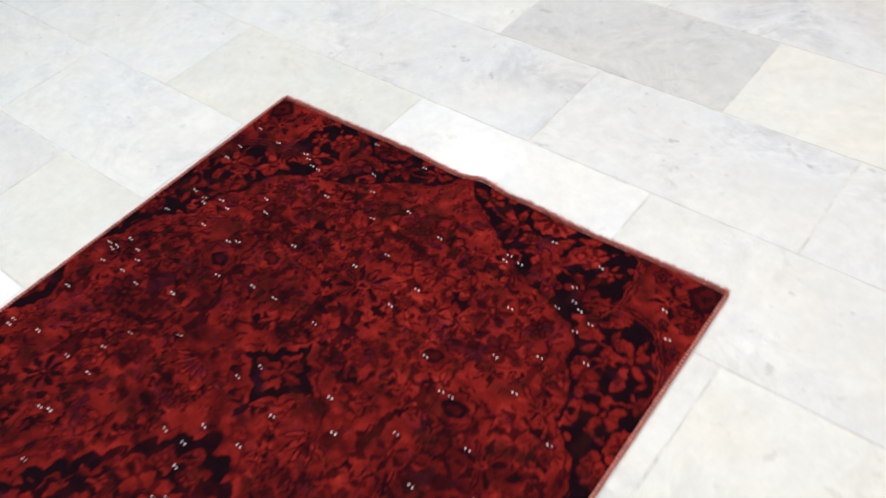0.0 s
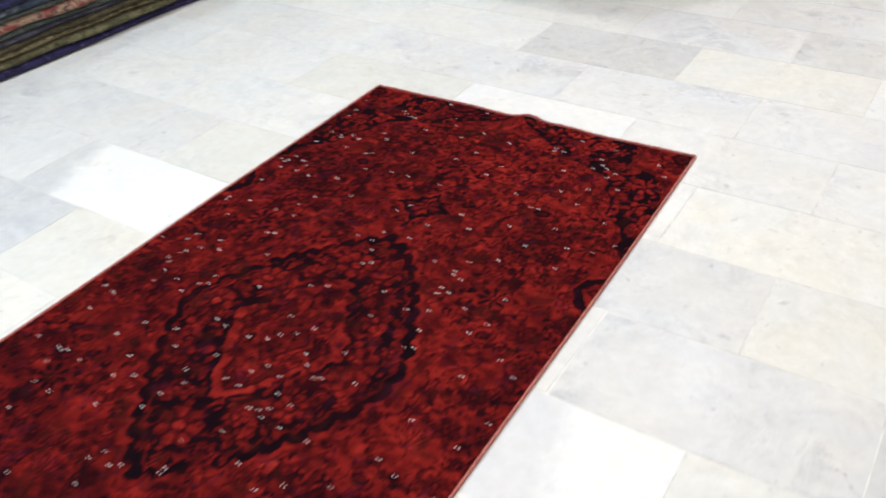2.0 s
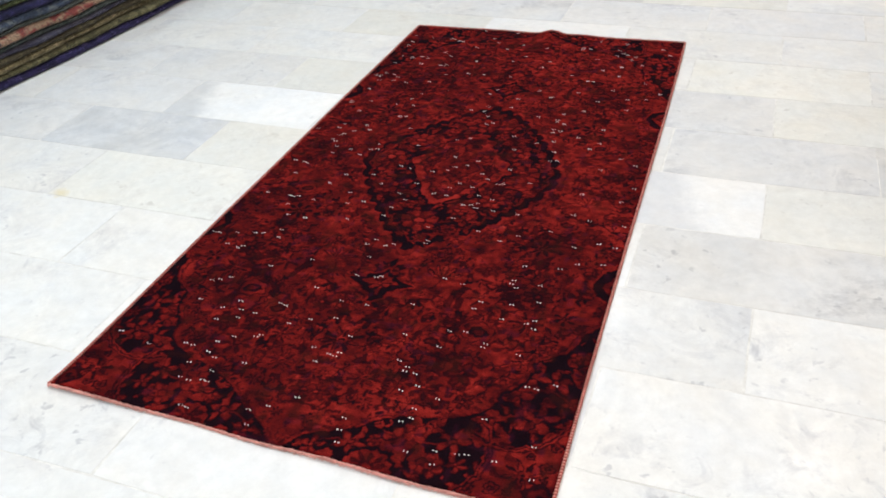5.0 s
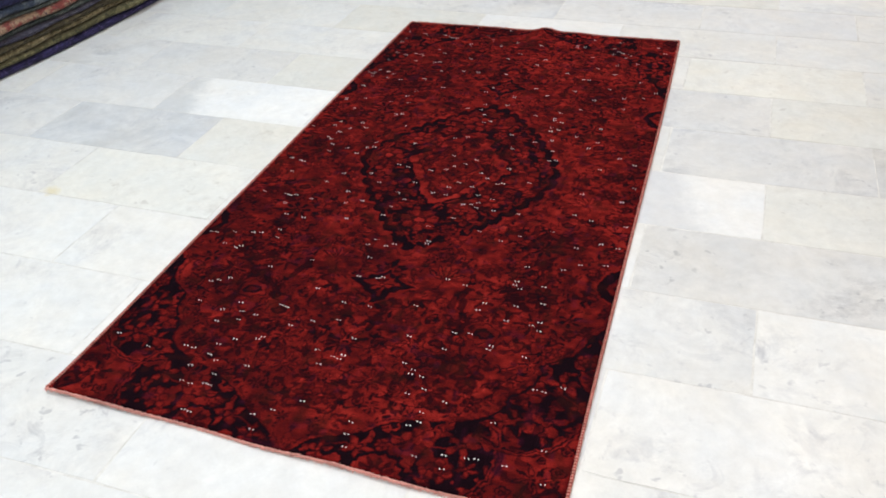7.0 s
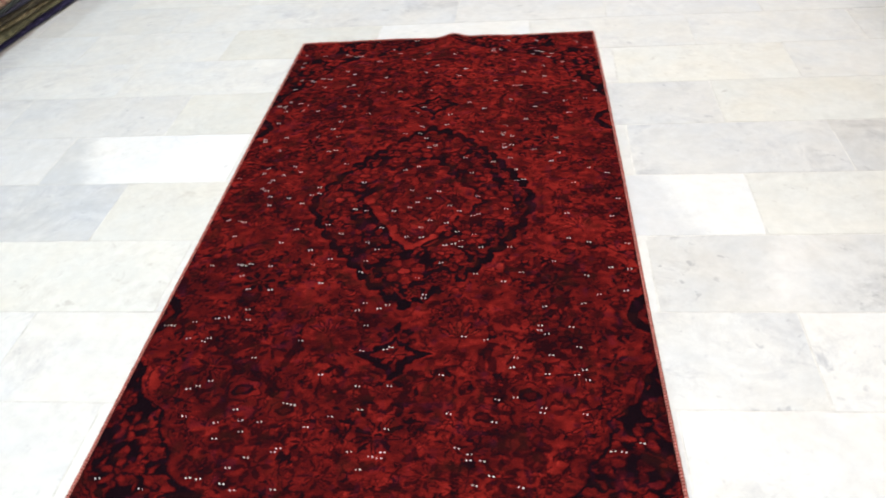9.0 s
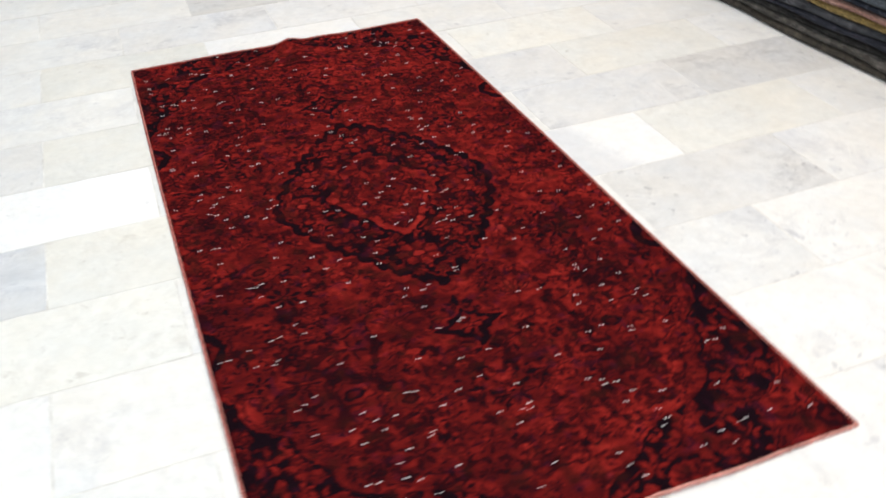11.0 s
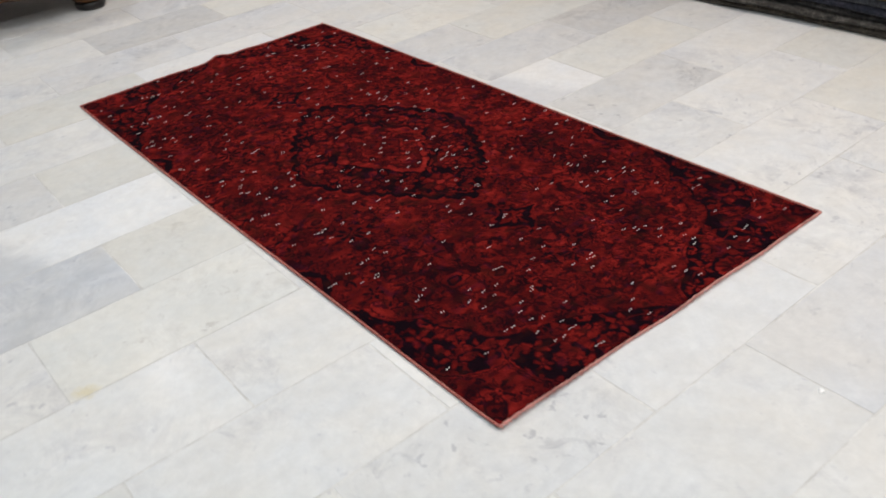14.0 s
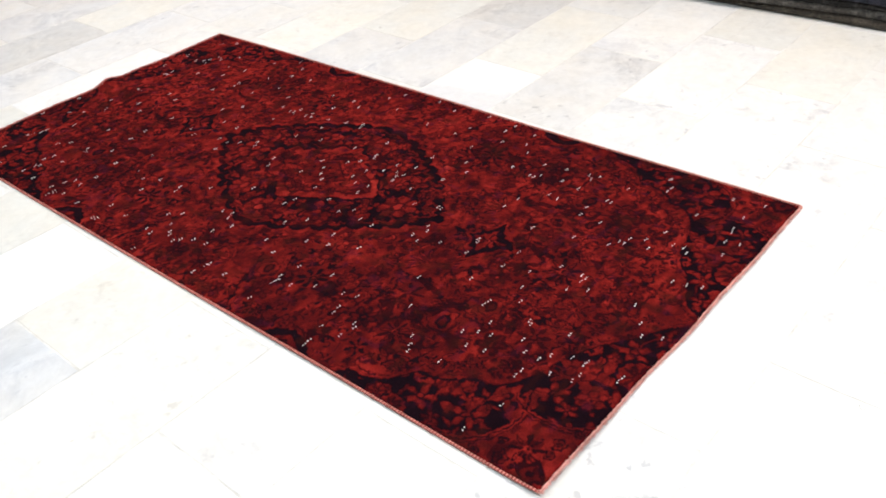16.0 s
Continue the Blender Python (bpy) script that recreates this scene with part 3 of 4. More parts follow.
def draw_corner(d, rng):
    """Blue-black corner piece with red lobed flowers between the field's scalloped edge and two arcs that cut off the outermost corner."""
    X, Y = np.abs(d.X), np.abs(d.Y)
    into = X - field_edge(Y)
    into[Y < 0.565] = -1
    corner = into > 0
    ny, nx = d.tone.shape
    thick, thin = winding(nx, ny, 0.034, 51), winding(nx, ny, 0.016, 52)
    d.tone[corner] = np.where(thick < 0.32, 0.03, 0.56)[corner]
    d.tone[corner & (thin < 0.05) & (thick >= 0.32)] = 0.20
    # red flowers on the dark ground
    flowers = [(0.440, 0.868, 0.037), (0.492, 0.945, 0.036), (0.402, 0.985, 0.036), (0.255, 1.062, 0.038), (0.345, 1.052, 0.032), (0.505, 0.835, 0.034),
               (0.320, 1.125, 0.032), (0.148, 1.118, 0.032), (0.075, 1.150, 0.026), (0.545, 0.745, 0.026), (0.372, 1.105, 0.022), (0.455, 0.925, 0.020),
               (0.190, 1.095, 0.020), (0.296, 1.022, 0.018), (0.542, 0.885, 0.020)]
    for k, (x, y, r) in enumerate(flowers):
        if k % 3 == 0:
            palmette(d, x, y, r, 6, 0.4 * k, 0.30, 0.62, 0.22)
        else:
            for q in range(5):
                a = 0.9 * k + q * 1.257
                outlined_leaf(d, x + 0.60 * r * math.cos(a), y + 0.60 * r * math.sin(a), r * 0.62, r * 0.36, a, 0.40, 0.62)
            d.ellipse(x, y, r * 0.30, r * 0.30, 0, 0.16)
            d.ellipse(x, y, r * 0.18, r * 0.18, 0, 0.64)
    # red vines and leaves that join them
    for a, b in zip(flowers, flowers[1:] + flowers[:1]):
        h = math.atan2(b[1] - a[1], b[0] - a[0]) + 0.5
        if math.hypot(b[0] - a[0], b[1] - a[1]) < 0.16:
            d.stem(a[0], a[1], h, 1.1 * math.hypot(b[0] - a[0], b[1] - a[1]), -6.0, 0.0030, 0.52, 0.9)
    leaves = []
    for _ in range(420):
        x, y, l = rng.uniform(0.03, 0.56), rng.uniform(0.62, 1.165), rng.uniform(0.011, 0.020)
        if all(math.hypot(x - a, y - b) > r * 0.8 + l for a, b, r in flowers + leaves):
            leaves.append((x, y, l))
            w = d.window(x, y, l * 1.3)
            if w and np.all(into[w] > 0.002):
                outlined_leaf(d, x, y, l * 1.2, l * 0.55, rng.uniform(0, 6.3), 0.32, 0.56)
    # small double loops where the scallops meet
    for x, y, a in ((0.186, 1.034, 0.5), (0.455, 0.800, 1.1)):
        for s in (-1, 1):
            px, py = x + s * 0.013 * math.cos(a), y + s * 0.013 * math.sin(a)
            d.ellipse(px, py, 0.015, 0.012, a + 1.2 * s, 0.66)
            d.ellipse(px, py, 0.008, 0.006, a + 1.2 * s, 0.14)
    # half flowers on the hems
    for x, y, r in ((0.208, 1.168, 0.050), (0.566, 0.800, 0.036)):
        d.blot(x, y, r * 1.2, lobes(r * 1.12, 12, 0, 0.10), 0.03)
        d.blot(x, y, r, lobes(r * 0.96, 12, 0, 0.10), 0.62)
        d.daisy(x, y, r * 0.80, 10, 0.2, 0.24, 0.8)
        d.ellipse(x, y, r * 0.34, r * 0.34, 0, 0.30)
        d.ellipse(x, y, r * 0.20, r * 0.20, 0, 0.60)
    # the scalloped edge itself: a red band with a thin dark line in it
    band = (into > -0.016) & (into < 0.005) & (Y > 0.565)
    d.tone[band] = 0.35 * d.tone[band] + 0.65 * 0.58
    d.tone[(into > -0.0095) & (into < -0.0065) & (Y > 0.565) & (thick > 0.12)] = 0.24
    d.tone[corner & (into > 0.005) & (into < 0.012) & (thick < 0.62)] = 0.04
    # red outermost corner behind two arcs
    ax, ay = RW / 2 - X, RL / 2 - Y
    d1, d2 = np.hypot(ax - 0.130, ay - 0.260), np.hypot(ax - 0.265, ay - 0.090)
    inner = (d1 > 0.133) & (d2 > 0.130) & (ax + ay < 0.268)
    near = (ax + ay < 0.36) & ~inner & (ax < 0.21) & (ay < 0.28)
    lip = np.minimum(0.133 - d1 + 9 * (d1 > 0.133), 0.130 - d2 + 9 * (d2 > 0.130))
    d.tone[near & (lip < 0.013)] = 0.62
    d.tone[near & (lip > 0.0050) & (lip < 0.0080)] = 0.08
    d.tone[inner] = 0.57
    d.tone[inner & (np.minimum(d1 - 0.133, d2 - 0.130) < 0.0036)] = 0.22
    cx, cy = RW / 2, RL / 2
    star_flower(d, cx - 0.066, cy - 0.076, 0.040, 8, 0.4, 0.14)
    e = lozenge(d.X - (cx - 0.026), d.Y - (cy - 0.036), 0.034, 0.040, 1.1)
    d.tone[e < 1] = 0.16
    d.tone[e < 0.62] = 0.36
    d.tone[e < 0.20] = 0.12
    for x, y, r in ((0.026, 0.110, 0.017), (0.112, 0.028, 0.018), (0.014, 0.165, 0.015), (0.155, 0.012, 0.013), (0.058, 0.128, 0.011), (0.080, 0.030, 0.012), (0.024, 0.078, 0.010)):
        palmette(d, cx - x, cy - y, r, 5, 0.8, 0.12, 0.52, 0.30)


def draw_hem_arch(d):
    """Half medallion on the long hem, outlined in blue-black."""
    x, y = RW / 2 - np.abs(d.X), np.abs(d.Y) - 0.468
    e = lozenge(x, y, 0.050, 0.074, 1.5) + 0.10 * np.abs(np.sin(70 * y))
    d.tone[e < 1.25] = 0.62
    d.tone[e < 1.06] = 0.07
    d.tone[e < 0.50] = 0.58
    d.tone[e < 0.20] = 0.14
    d.tone[e < 0.10] = 0.50


def draw_pendant(d, side):
    """Shield with a peak towards the medallion, two side tips and a foot; blue-black frame round a red flower."""
    ny, nx = d.tone.shape
    wob = smooth_noise(nx, ny, (44, 90), 81) - 0.5
    x, y = d.X - 0.004 + 0.012 * wob, side * d.Y - 0.600 + 0.010 * (smooth_noise(nx, ny, (44, 90), 82) - 0.5)
    reach = np.where(y < 0, 0.070, 0.080)
    e = lozenge(x, 1.0, 0.088, 1e9, 0.80) + (np.abs(y) / reach) ** 0.80 + 0.16 * np.abs(np.sin(4 * np.arctan2(y, x) + 0.4))
    d.tone[e < 1.34] = 0.60
    d.tone[(e < 1.34) & (e > 1.24) & (wob < 0.1)] = 0.30
    d.tone[e < 1.06] = 0.06
    d.tone[e < 0.77 - 0.20 * wob] = 0.56
    leaf_wreath(d, 0.004, side * 0.604, 0.030, 6, 0.3, 0.16)
    d.leaf(0.004, side * 0.512, 0.020, 0.010, 1.57, 0.06)
    for s in (-1, 1):
        d.leaf(0.004 + s * 0.020, side * 0.520, 0.013, 0.006, 1.57 + s * side * 0.9, 0.10)
        d.leaf(0.004 + s * 0.018, side * 0.690, 0.014, 0.007, 1.57 - s * side * 0.8, 0.12)


def draw_medallion(d, nx, ny):
    M = Cartoon(nx, ny)
    thick, thin = winding(nx, ny, 0.025, 61), winding(nx, ny, 0.020, 62)
    M.tone[:] = np.where(thick < 0.27, 0.05, 0.58)
    M.tone[(thin < 0.05) & (thick >= 0.27)] = 0.26
    rng = random.Random(5)
    spots = [(0.214, 0.016, 0.054), (0.000, 0.302, 0.058), (0.168, 0.150, 0.046), (0.085, 0.232, 0.030), (0.258, 0.085, 0.026), (0.090, 0.330, 0.024),
             (0.205, 0.095, 0.020), (0.120, 0.195, 0.020), (0.030, 0.378, 0.022)]
    for x, y, r in spots:
        for sx in (-1, 1):
            for sy in (-1, 1):
                turn = 0.4 + 7 * x
                palmette(M, sx * x, sy * y, r, 7, turn, 0.16, 0.58, 0.24)
                M.ellipse(sx * x, sy * y, r * 0.36, r * 0.28, 0, 0.20)
                M.ellipse(sx * x, sy * y, r * 0.25, r * 0.19, 0, 0.66)
    for _ in range(460):
        x, y, l = rng.uniform(-0.30, 0.30), rng.uniform(-0.43, 0.43), rng.uniform(0.008, 0.016)
        if all(math.hypot(abs(x) - a, abs(y) - b) > r * 0.9 + l * 0.5 for a, b, r in spots):
            outlined_leaf(M, x, y, l * 1.3, l * 0.50, rng.uniform(0, 6.3), 0.20, rng.choice((0.48, 0.58, 0.64)))
    cx, cy = d.X - 0.010, d.Y - 0.004
    turn = np.arctan2(cy / 0.438, cx / 0.305)
    rough = smooth_noise(nx, ny, (30, 62), 41) - 0.5
    outer = lozenge(cx, cy, 0.305, 0.438, 1.28 + 0.13 * np.clip(0.5 + 8 * cx, 0, 1)) - 0.070 * np.abs(np.sin(19 * turn)) + 0.03 * rough + 0.02
    faded = np.clip(0.04 + 0.9 * (smooth_noise(nx, ny, (16, 34), 12) - 0.45) + 0.30 * (cy - 0.12 * cx - 0.02) / 0.30, 0.0, 0.40)
    d.tone[(outer >= 1.0) & (outer < 1.07)] = 0.60
    d.tone[(outer >= 1.07) & (outer < 1.10) & (rough < 0.1)] = 0.42
    ground = M.tone * (1 - faded) + 0.60 * faded
    body = outer < 1.0
    d.tone[body] = ground[body]
    rim = body & (outer > 0.912 + 0.16 * rough) & (rough < 0.22)
    d.tone[rim] = (0.02 + 0.42 * faded)[rim]
    d.tone[(outer < 0.89) & (outer > 0.855) & (rough < 0.15)] = 0.46
    # red middle: a lozenge with a light band, a thin line and a dusky diamond
    core = lozenge(cx, cy - 0.012, 0.160, 0.236, 1.10) + 0.06 * np.abs(np.sin(11 * turn)) + 0.20 * rough
    ditch = (core < 1.13) & (core >= 1.03) & (rough < 0.04)
    d.tone[ditch] = (0.05 + 0.44 * faded)[ditch]
    d.tone[core < 1.03] = 0.68
    d.tone[(core < 0.84) & (core > 0.79) & (rough < 0.25)] = 0.30
    d.tone[core < 0.79] = 0.62
    d.tone[(core < 0.79) & (thin < 0.08)] = 0.26
    d.tone[(core < 0.79) & (thick < 0.06)] = 0.22
    for sx in (-1, 1):
        for sy in (-1, 1):
            for x, y, r in ((0.088, 0.012, 0.022), (0.012, 0.165, 0.024), (0.062, 0.100, 0.022)):
                dark_wheel(d, 0.010 + sx * x, 0.014 + sy * y, r, 5, sx + sy + 9 * x, 0.20)
    heart = lozenge(cx, cy - 0.004, 0.076, 0.094, 1.0)
    d.tone[(heart < 1.12) & (heart >= 1)] = 0.68
    d.tone[heart < 1] = 0.50
    d.tone[(heart < 1) & (heart > 0.90) & (rough < 0.1)] = 0.28
    for k in range(26):
        d.leaf(0.010 + rng.uniform(-0.045, 0.045), 0.008 + rng.uniform(-0.055, 0.055), rng.uniform(0.006, 0.013), rng.uniform(0.003, 0.006), rng.uniform(0, 6.3),
               rng.choice((0.12, 0.20, 0.62)), 0.85)


def draw_carpet(nx, ny):
    d = Cartoon(nx, ny)
    rng = random.Random(11)
    d.tone[:] = 0.60
    draw_field(d, rng)
    draw_corner(d, rng)
    draw_hem_arch(d)
    # mirror the quarter
    ny2, nx2 = ny // 2, nx // 2
    q = d.tone[ny2:, nx2:]
    d.tone[ny2:, :nx2] = q[:, ::-1][:, :nx2]
    d.tone[:ny2, :] = d.tone[ny2:, :][::-1, :][:ny2, :]
    draw_medallion(d, nx, ny)
    draw_pendant(d, 1)
    draw_pendant(d, -1)
    return d


def winding(nx, ny, size, seed):
    """Small along curling lines about one size apart, for vines and channels."""
    n = 0.0
    for k, w in ((0, 0.6), (1, 0.4)):
        cells = (max(2, int(RW / size * (1 + 0.45 * k))), max(2, int(RL / size * (1 + 0.45 * k))))
        n = n + w * smooth_noise(nx, ny, cells, seed + 100 * k)
    return np.abs(n - 0.5) * 2


def smooth_noise(nx, ny, cells, seed):
    """Value noise on a grid, 0 to 1."""
    rng = np.random.default_rng(seed)
    gx, gy = cells
    g = rng.random((gy + 2, gx + 2))
    fx, fy = np.linspace(0, gx, nx), np.linspace(0, gy, ny)
    i, j = np.minimum(fx.astype(int), gx), np.minimum(fy.astype(int), gy)
    u, v = fx - i, fy - j
    u, v = (u * u * (3 - 2 * u))[None, :], (v * v * (3 - 2 * v))[:, None]
    a, b = g[np.ix_(j, i)], g[np.ix_(j, i + 1)]
    c, e = g[np.ix_(j + 1, i)], g[np.ix_(j + 1, i + 1)]
    return (a * (1 - u) + b * u) * (1 - v) + (c * (1 - u) + e * u) * v


def dye_colours(tone):
    """Depth of dye to wool colour."""
    stops = np.array([0.0, 0.12, 0.30, 0.52, 0.70, 0.88, 1.0])
    red = np.array([0.0055, 0.009, 0.030, 0.080, 0.150, 0.225, 0.290])
    green = np.array([0.0022, 0.0022, 0.0027, 0.0050, 0.0091, 0.0162, 0.025])
    blue = np.array([0.0044, 0.0043, 0.0042, 0.0056, 0.0086, 0.0138, 0.019])
    return np.stack([np.interp(tone, stops, c) for c in (1.16 * red, 1.20 * green, 1.11 * blue)], -1)


def build_rug():
    nx, ny = 628, 1302
    d = draw_carpet(nx, ny)
    tone = d.tone
    rng = np.random.default_rng(3)
    # hand-drawn edges: the drawing wanders a little, and single knots stray
    jx = ((smooth_noise(nx, ny, (13, 27), 21) - 0.5) * 8 + (smooth_noise(nx, ny, (130, 270), 1) - 0.5) * 4.2).round().astype(int)
    jy = ((smooth_noise(nx, ny, (13, 27), 22) - 0.5) * 8 + (smooth_noise(nx, ny, (130, 270), 2) - 0.5) * 4.2).round().astype(int)
    J, I = np.mgrid[0:ny, 0:nx]
    tone = tone[np.clip(J + jy, 0, ny - 1), np.clip(I + jx, 0, nx - 1)]
    tone[1:-1, 1:-1] = 0.64 * tone[1:-1, 1:-1] + 0.09 * (tone[:-2, 1:-1] + tone[2:, 1:-1] + tone[1:-1, :-2] + tone[1:-1, 2:])
    # uneven overdye, worn patches, smudges along the weft, single knots, and painted pile sheen
    cloud = 0.26 * smooth_noise(nx, ny, (7, 14), 4) + 0.34 * smooth_noise(nx, ny, (24, 56), 5) + 0.40 * smooth_noise(nx, ny, (64, 160), 6)
    bands = 0.6 * smooth_noise(1, ny, (1, 18), 17)[:, :1] + 0.4 * smooth_noise(1, ny, (1, 120), 7)[:, :1]
    smudge = np.clip((smooth_noise(nx, ny, (50, 190), 14) - 0.50) * 3.6, 0, 1) * np.clip((smooth_noise(nx, ny, (11, 30), 15) - 0.25) * 2.2, 0, 1)
    fleck = np.clip((smooth_noise(nx, ny, (64, 150), 16) - 0.62) * 8, 0, 1) * np.clip((smooth_noise(nx, ny, (14, 30), 18) - 0.25) * 3, 0, 1)
    # pile sheen painted into the dye: lighter towards the far hem
    far_sheen = np.clip(0.5 + d.Y / RL, 0, 1)
    tone = tone * (0.36 + 0.14 * far_sheen + 1.08 * cloud) * (1 - 0.17 * smudge) * (1 - 0.40 * fleck) * 1.08 + (bands - 0.5) * 0.10 + rng.normal(0, 0.025, tone.shape)
    # near left quarter darkened in the dye, standing in for the lie of the nap
    tone = np.clip(tone * (1 - 0.07 * np.clip(0.5 - 1.2 * d.X, 0, 1) * np.clip(0.5 - 0.8 * d.Y, 0, 1)), 0, 1)
    rgb = dye_colours(tone)
    brown = np.clip((smooth_noise(nx, ny, (40, 80), 8) - 0.68) * 4, 0, 1)[..., None]
    rgb = rgb * (1 - 0.55 * brown) + np.array([0.030, 0.006, 0.005]) * 0.55 * brown
    plum = np.clip((smooth_noise(nx, ny, (50, 100), 9) - 0.74) * 4, 0, 1)[..., None]
    rgb = rgb * (1 - 0.35 * plum) + np.array([0.050, 0.007, 0.020]) * 0.35 * plum

    thing = tagged(new("red_rug"), "deep red overdyed wool rug with blue-black floral medallion on marble", "rug")
    # pile: a grid of knots with a skirt down to the floor
    PX, PY = rug_place(d.X, d.Y)
    PZ = rug_height(d.X, d.Y) + rng.normal(0, 0.00035, d.X.shape) + 0.0006 * (tone - 0.5)
    edge = np.minimum.reduce([I, J, nx - 1 - I, ny - 1 - J])
    PZ = PZ - 0.0016 * np.clip(3 - edge, 0, 3)
    top = np.stack([PX, PY, PZ], -1).reshape(-1, 3)
    idx = (J * nx + I)
    quads = np.stack([idx[:-1, :-1], idx[:-1, 1:], idx[1:, 1:], idx[1:, :-1]], -1).reshape(-1, 4)
    rimline = np.concatenate([idx[0, :-1], idx[:-1, -1], idx[-1, :0:-1], idx[:0:-1, 0]])
    base = top[rimline].copy()
    base[:, 2] = np.maximum(0.0, base[:, 2] - PILE + 0.0005)
    n0, nr = len(top), len(rimline)
    k = np.arange(nr)
    skirt = np.stack([rimline, n0 + k, n0 + (k + 1) % nr, rimline[(k + 1) % nr]], -1)
    verts = np.concatenate([top, base])
    faces = np.concatenate([quads, skirt])
    me = bpy.data.meshes.new("woven_field")
    me.vertices.add(len(verts))
    me.vertices.foreach_set("co", verts.ravel())
    me.loops.add(faces.size)
    me.loops.foreach_set("vertex_index", faces.ravel())
    me.polygons.add(len(faces))
    me.polygons.foreach_set("loop_start", np.arange(0, faces.size, 4))
    me.update(calc_edges=True)
    me.polygons.foreach_set("use_smooth", np.ones(len(faces), bool))
    dye = me.color_attributes.new("dye", "FLOAT_COLOR", "POINT")
    rgba = np.ones((len(verts), 4), np.float32)
    rgba[:n0, :3] = rgb.reshape(-1, 3)
    rgba[n0:, :3] = (0.12, 0.01, 0.01)
    dye.data.foreach_set("color", rgba.ravel())
    m, nodes, links, bsdf = material("overdyed_wool")
    at = nodes.new("ShaderNodeVertexColor")
    at.layer_name = "dye"
    geo = nodes.new("ShaderNodeNewGeometry")
    fine = noise_tex(nodes, links, geo.outputs["Position"], 520.0, 2, 0.6)
    rf = ramp(nodes, [(0.3, (0.60,) * 3), (0.7, (1.35,) * 3)])
    links.new(fine.outputs[0], rf.inputs[0])
    links.new(mix(nodes, links, "MULTIPLY", 1.0, at.outputs[0], rf.outputs[0]), bsdf.inputs["Base Color"])
    bsdf.inputs["Roughness"].default_value = 0.9
    bsdf.inputs["Specular IOR Level"].default_value = 0.015
    bsdf.inputs["Sheen Weight"].default_value = 0.0
    bsdf.inputs["Sheen Tint"].default_value = (0.9, 0.25, 0.2, 1)
    bump = nodes.new("ShaderNodeBump")
    bump.inputs["Strength"].default_value, bump.inputs["Distance"].default_value = 0.5, 0.0015
    links.new(noise_tex(nodes, links, geo.outputs["Position"], 420.0, 2, 0.6).outputs[0], bump.inputs["Height"])
    links.new(bump.outputs[0], bsdf.inputs["Normal"])
    me.materials.append(m)
    ob = new("woven_field", me)
    ob.parent = thing
    tagged(ob, "worn red pile with dark floral drawing")

    # overcast bindings along the long sides, cut hems at the ends
    def cord(name, line, radius, lift, mat, label, pitch, rough, second=None):
        r = random.Random(len(name) + int(line[0][0] * 100))
        verts, faces, ring = [], [], 8
        pts = []
        for (xa, ya), (xb, yb) in zip(line, line[1:]):
            n = max(2, int(math.hypot(xb - xa, yb - ya) / (pitch / 2)))
            pts += [(xa + (xb - xa) * i / n, ya + (yb - ya) * i / n) for i in range(n)]
        pts.append(line[-1])
        for i, (x, y) in enumerate(pts):
            gx, gy = rug_place(x, y)
            z = float(rug_height(x, y)) - PILE
            a, b = pts[max(0, i - 1)], pts[min(len(pts) - 1, i + 1)]
            tx, ty = rug_place(*b)[0] - rug_place(*a)[0], rug_place(*b)[1] - rug_place(*a)[1]
            l = math.hypot(tx, ty)
            sx, sy = ty / l, -tx / l
            rad = radius * (1.0 if i % 2 else 0.80) * (1 + r.uniform(-rough, rough))
            for q in range(ring):
                ang = 2 * math.pi * q / ring
                verts.append((gx + sx * rad * math.cos(ang), gy + sy * rad * math.cos(ang), max(0.0004, z + lift + rad * 0.62 * math.sin(ang))))
        for i in range(len(pts) - 1):
            for q in range(ring):
                a, b = i * ring + q, i * ring + (q + 1) % ring
                faces.append((a, a + ring, b + ring, b))
        faces += [tuple(range(ring)), tuple(reversed(range(len(verts) - ring, len(verts))))]
        mesh = bpy.data.meshes.new(name)
        mesh.from_pydata(verts, [], faces)
        mesh.materials.append(mat)
        mesh.polygons.foreach_set("use_smooth", [len(f) == 4 for f in faces])
        if second:
            mesh.materials.append(second)
            mesh.polygons.foreach_set("material_index", [(i // (2 * ring)) % 2 for i in range(len(faces))])
        o = new(name, mesh)
        o.parent = thing
        return tagged(o, label)

    hx, hy = RW / 2, RL / 2
    ys = np.linspace(-hy, hy, 30).tolist()
    xs = np.linspace(-hx - 0.003, hx + 0.003, 40).tolist()
    YARN = plain("binding_yarn_dark", (0.22, 0.04, 0.035), 0.9, vary=0.35, scale=70, bump_scale=400, bump=0.5, spec=0.1)
    BIND = plain("binding_yarn", (0.54, 0.22, 0.185), 0.9, vary=0.35, scale=70, bump_scale=400, bump=0.5, spec=0.1)
    PALE = plain("pale_hem_cotton", (0.66, 0.33, 0.29), 0.95, vary=0.4, scale=26, bump_scale=300, bump=0.6, spec=0.1)
    HEM = plain("hem_cotton", (0.56, 0.26, 0.23), 0.95, vary=0.42, scale=28, bump_scale=300, bump=0.6, spec=0.1)
    RED_HEM = plain("red_hem_wool", (0.26, 0.065, 0.055), 0.95, vary=0.5, scale=22, bump_scale=300, bump=0.6, spec=0.1)
    cord("side_binding", [(-hx - 0.001, y) for y in ys], 0.0043, 0.0028, BIND, "pink and red overcast wool edge", 0.0038, 0.14, YARN)
    cord("side_binding", [(hx + 0.001, y) for y in ys], 0.0043, 0.0028, BIND, "pink and red overcast wool edge", 0.0038, 0.14, YARN)
    cord("end_hem", [(x, -hy - 0.002) for x in xs], 0.0035, 0.0018, HEM, "frayed pale pink cut hem", 0.004, 0.45)
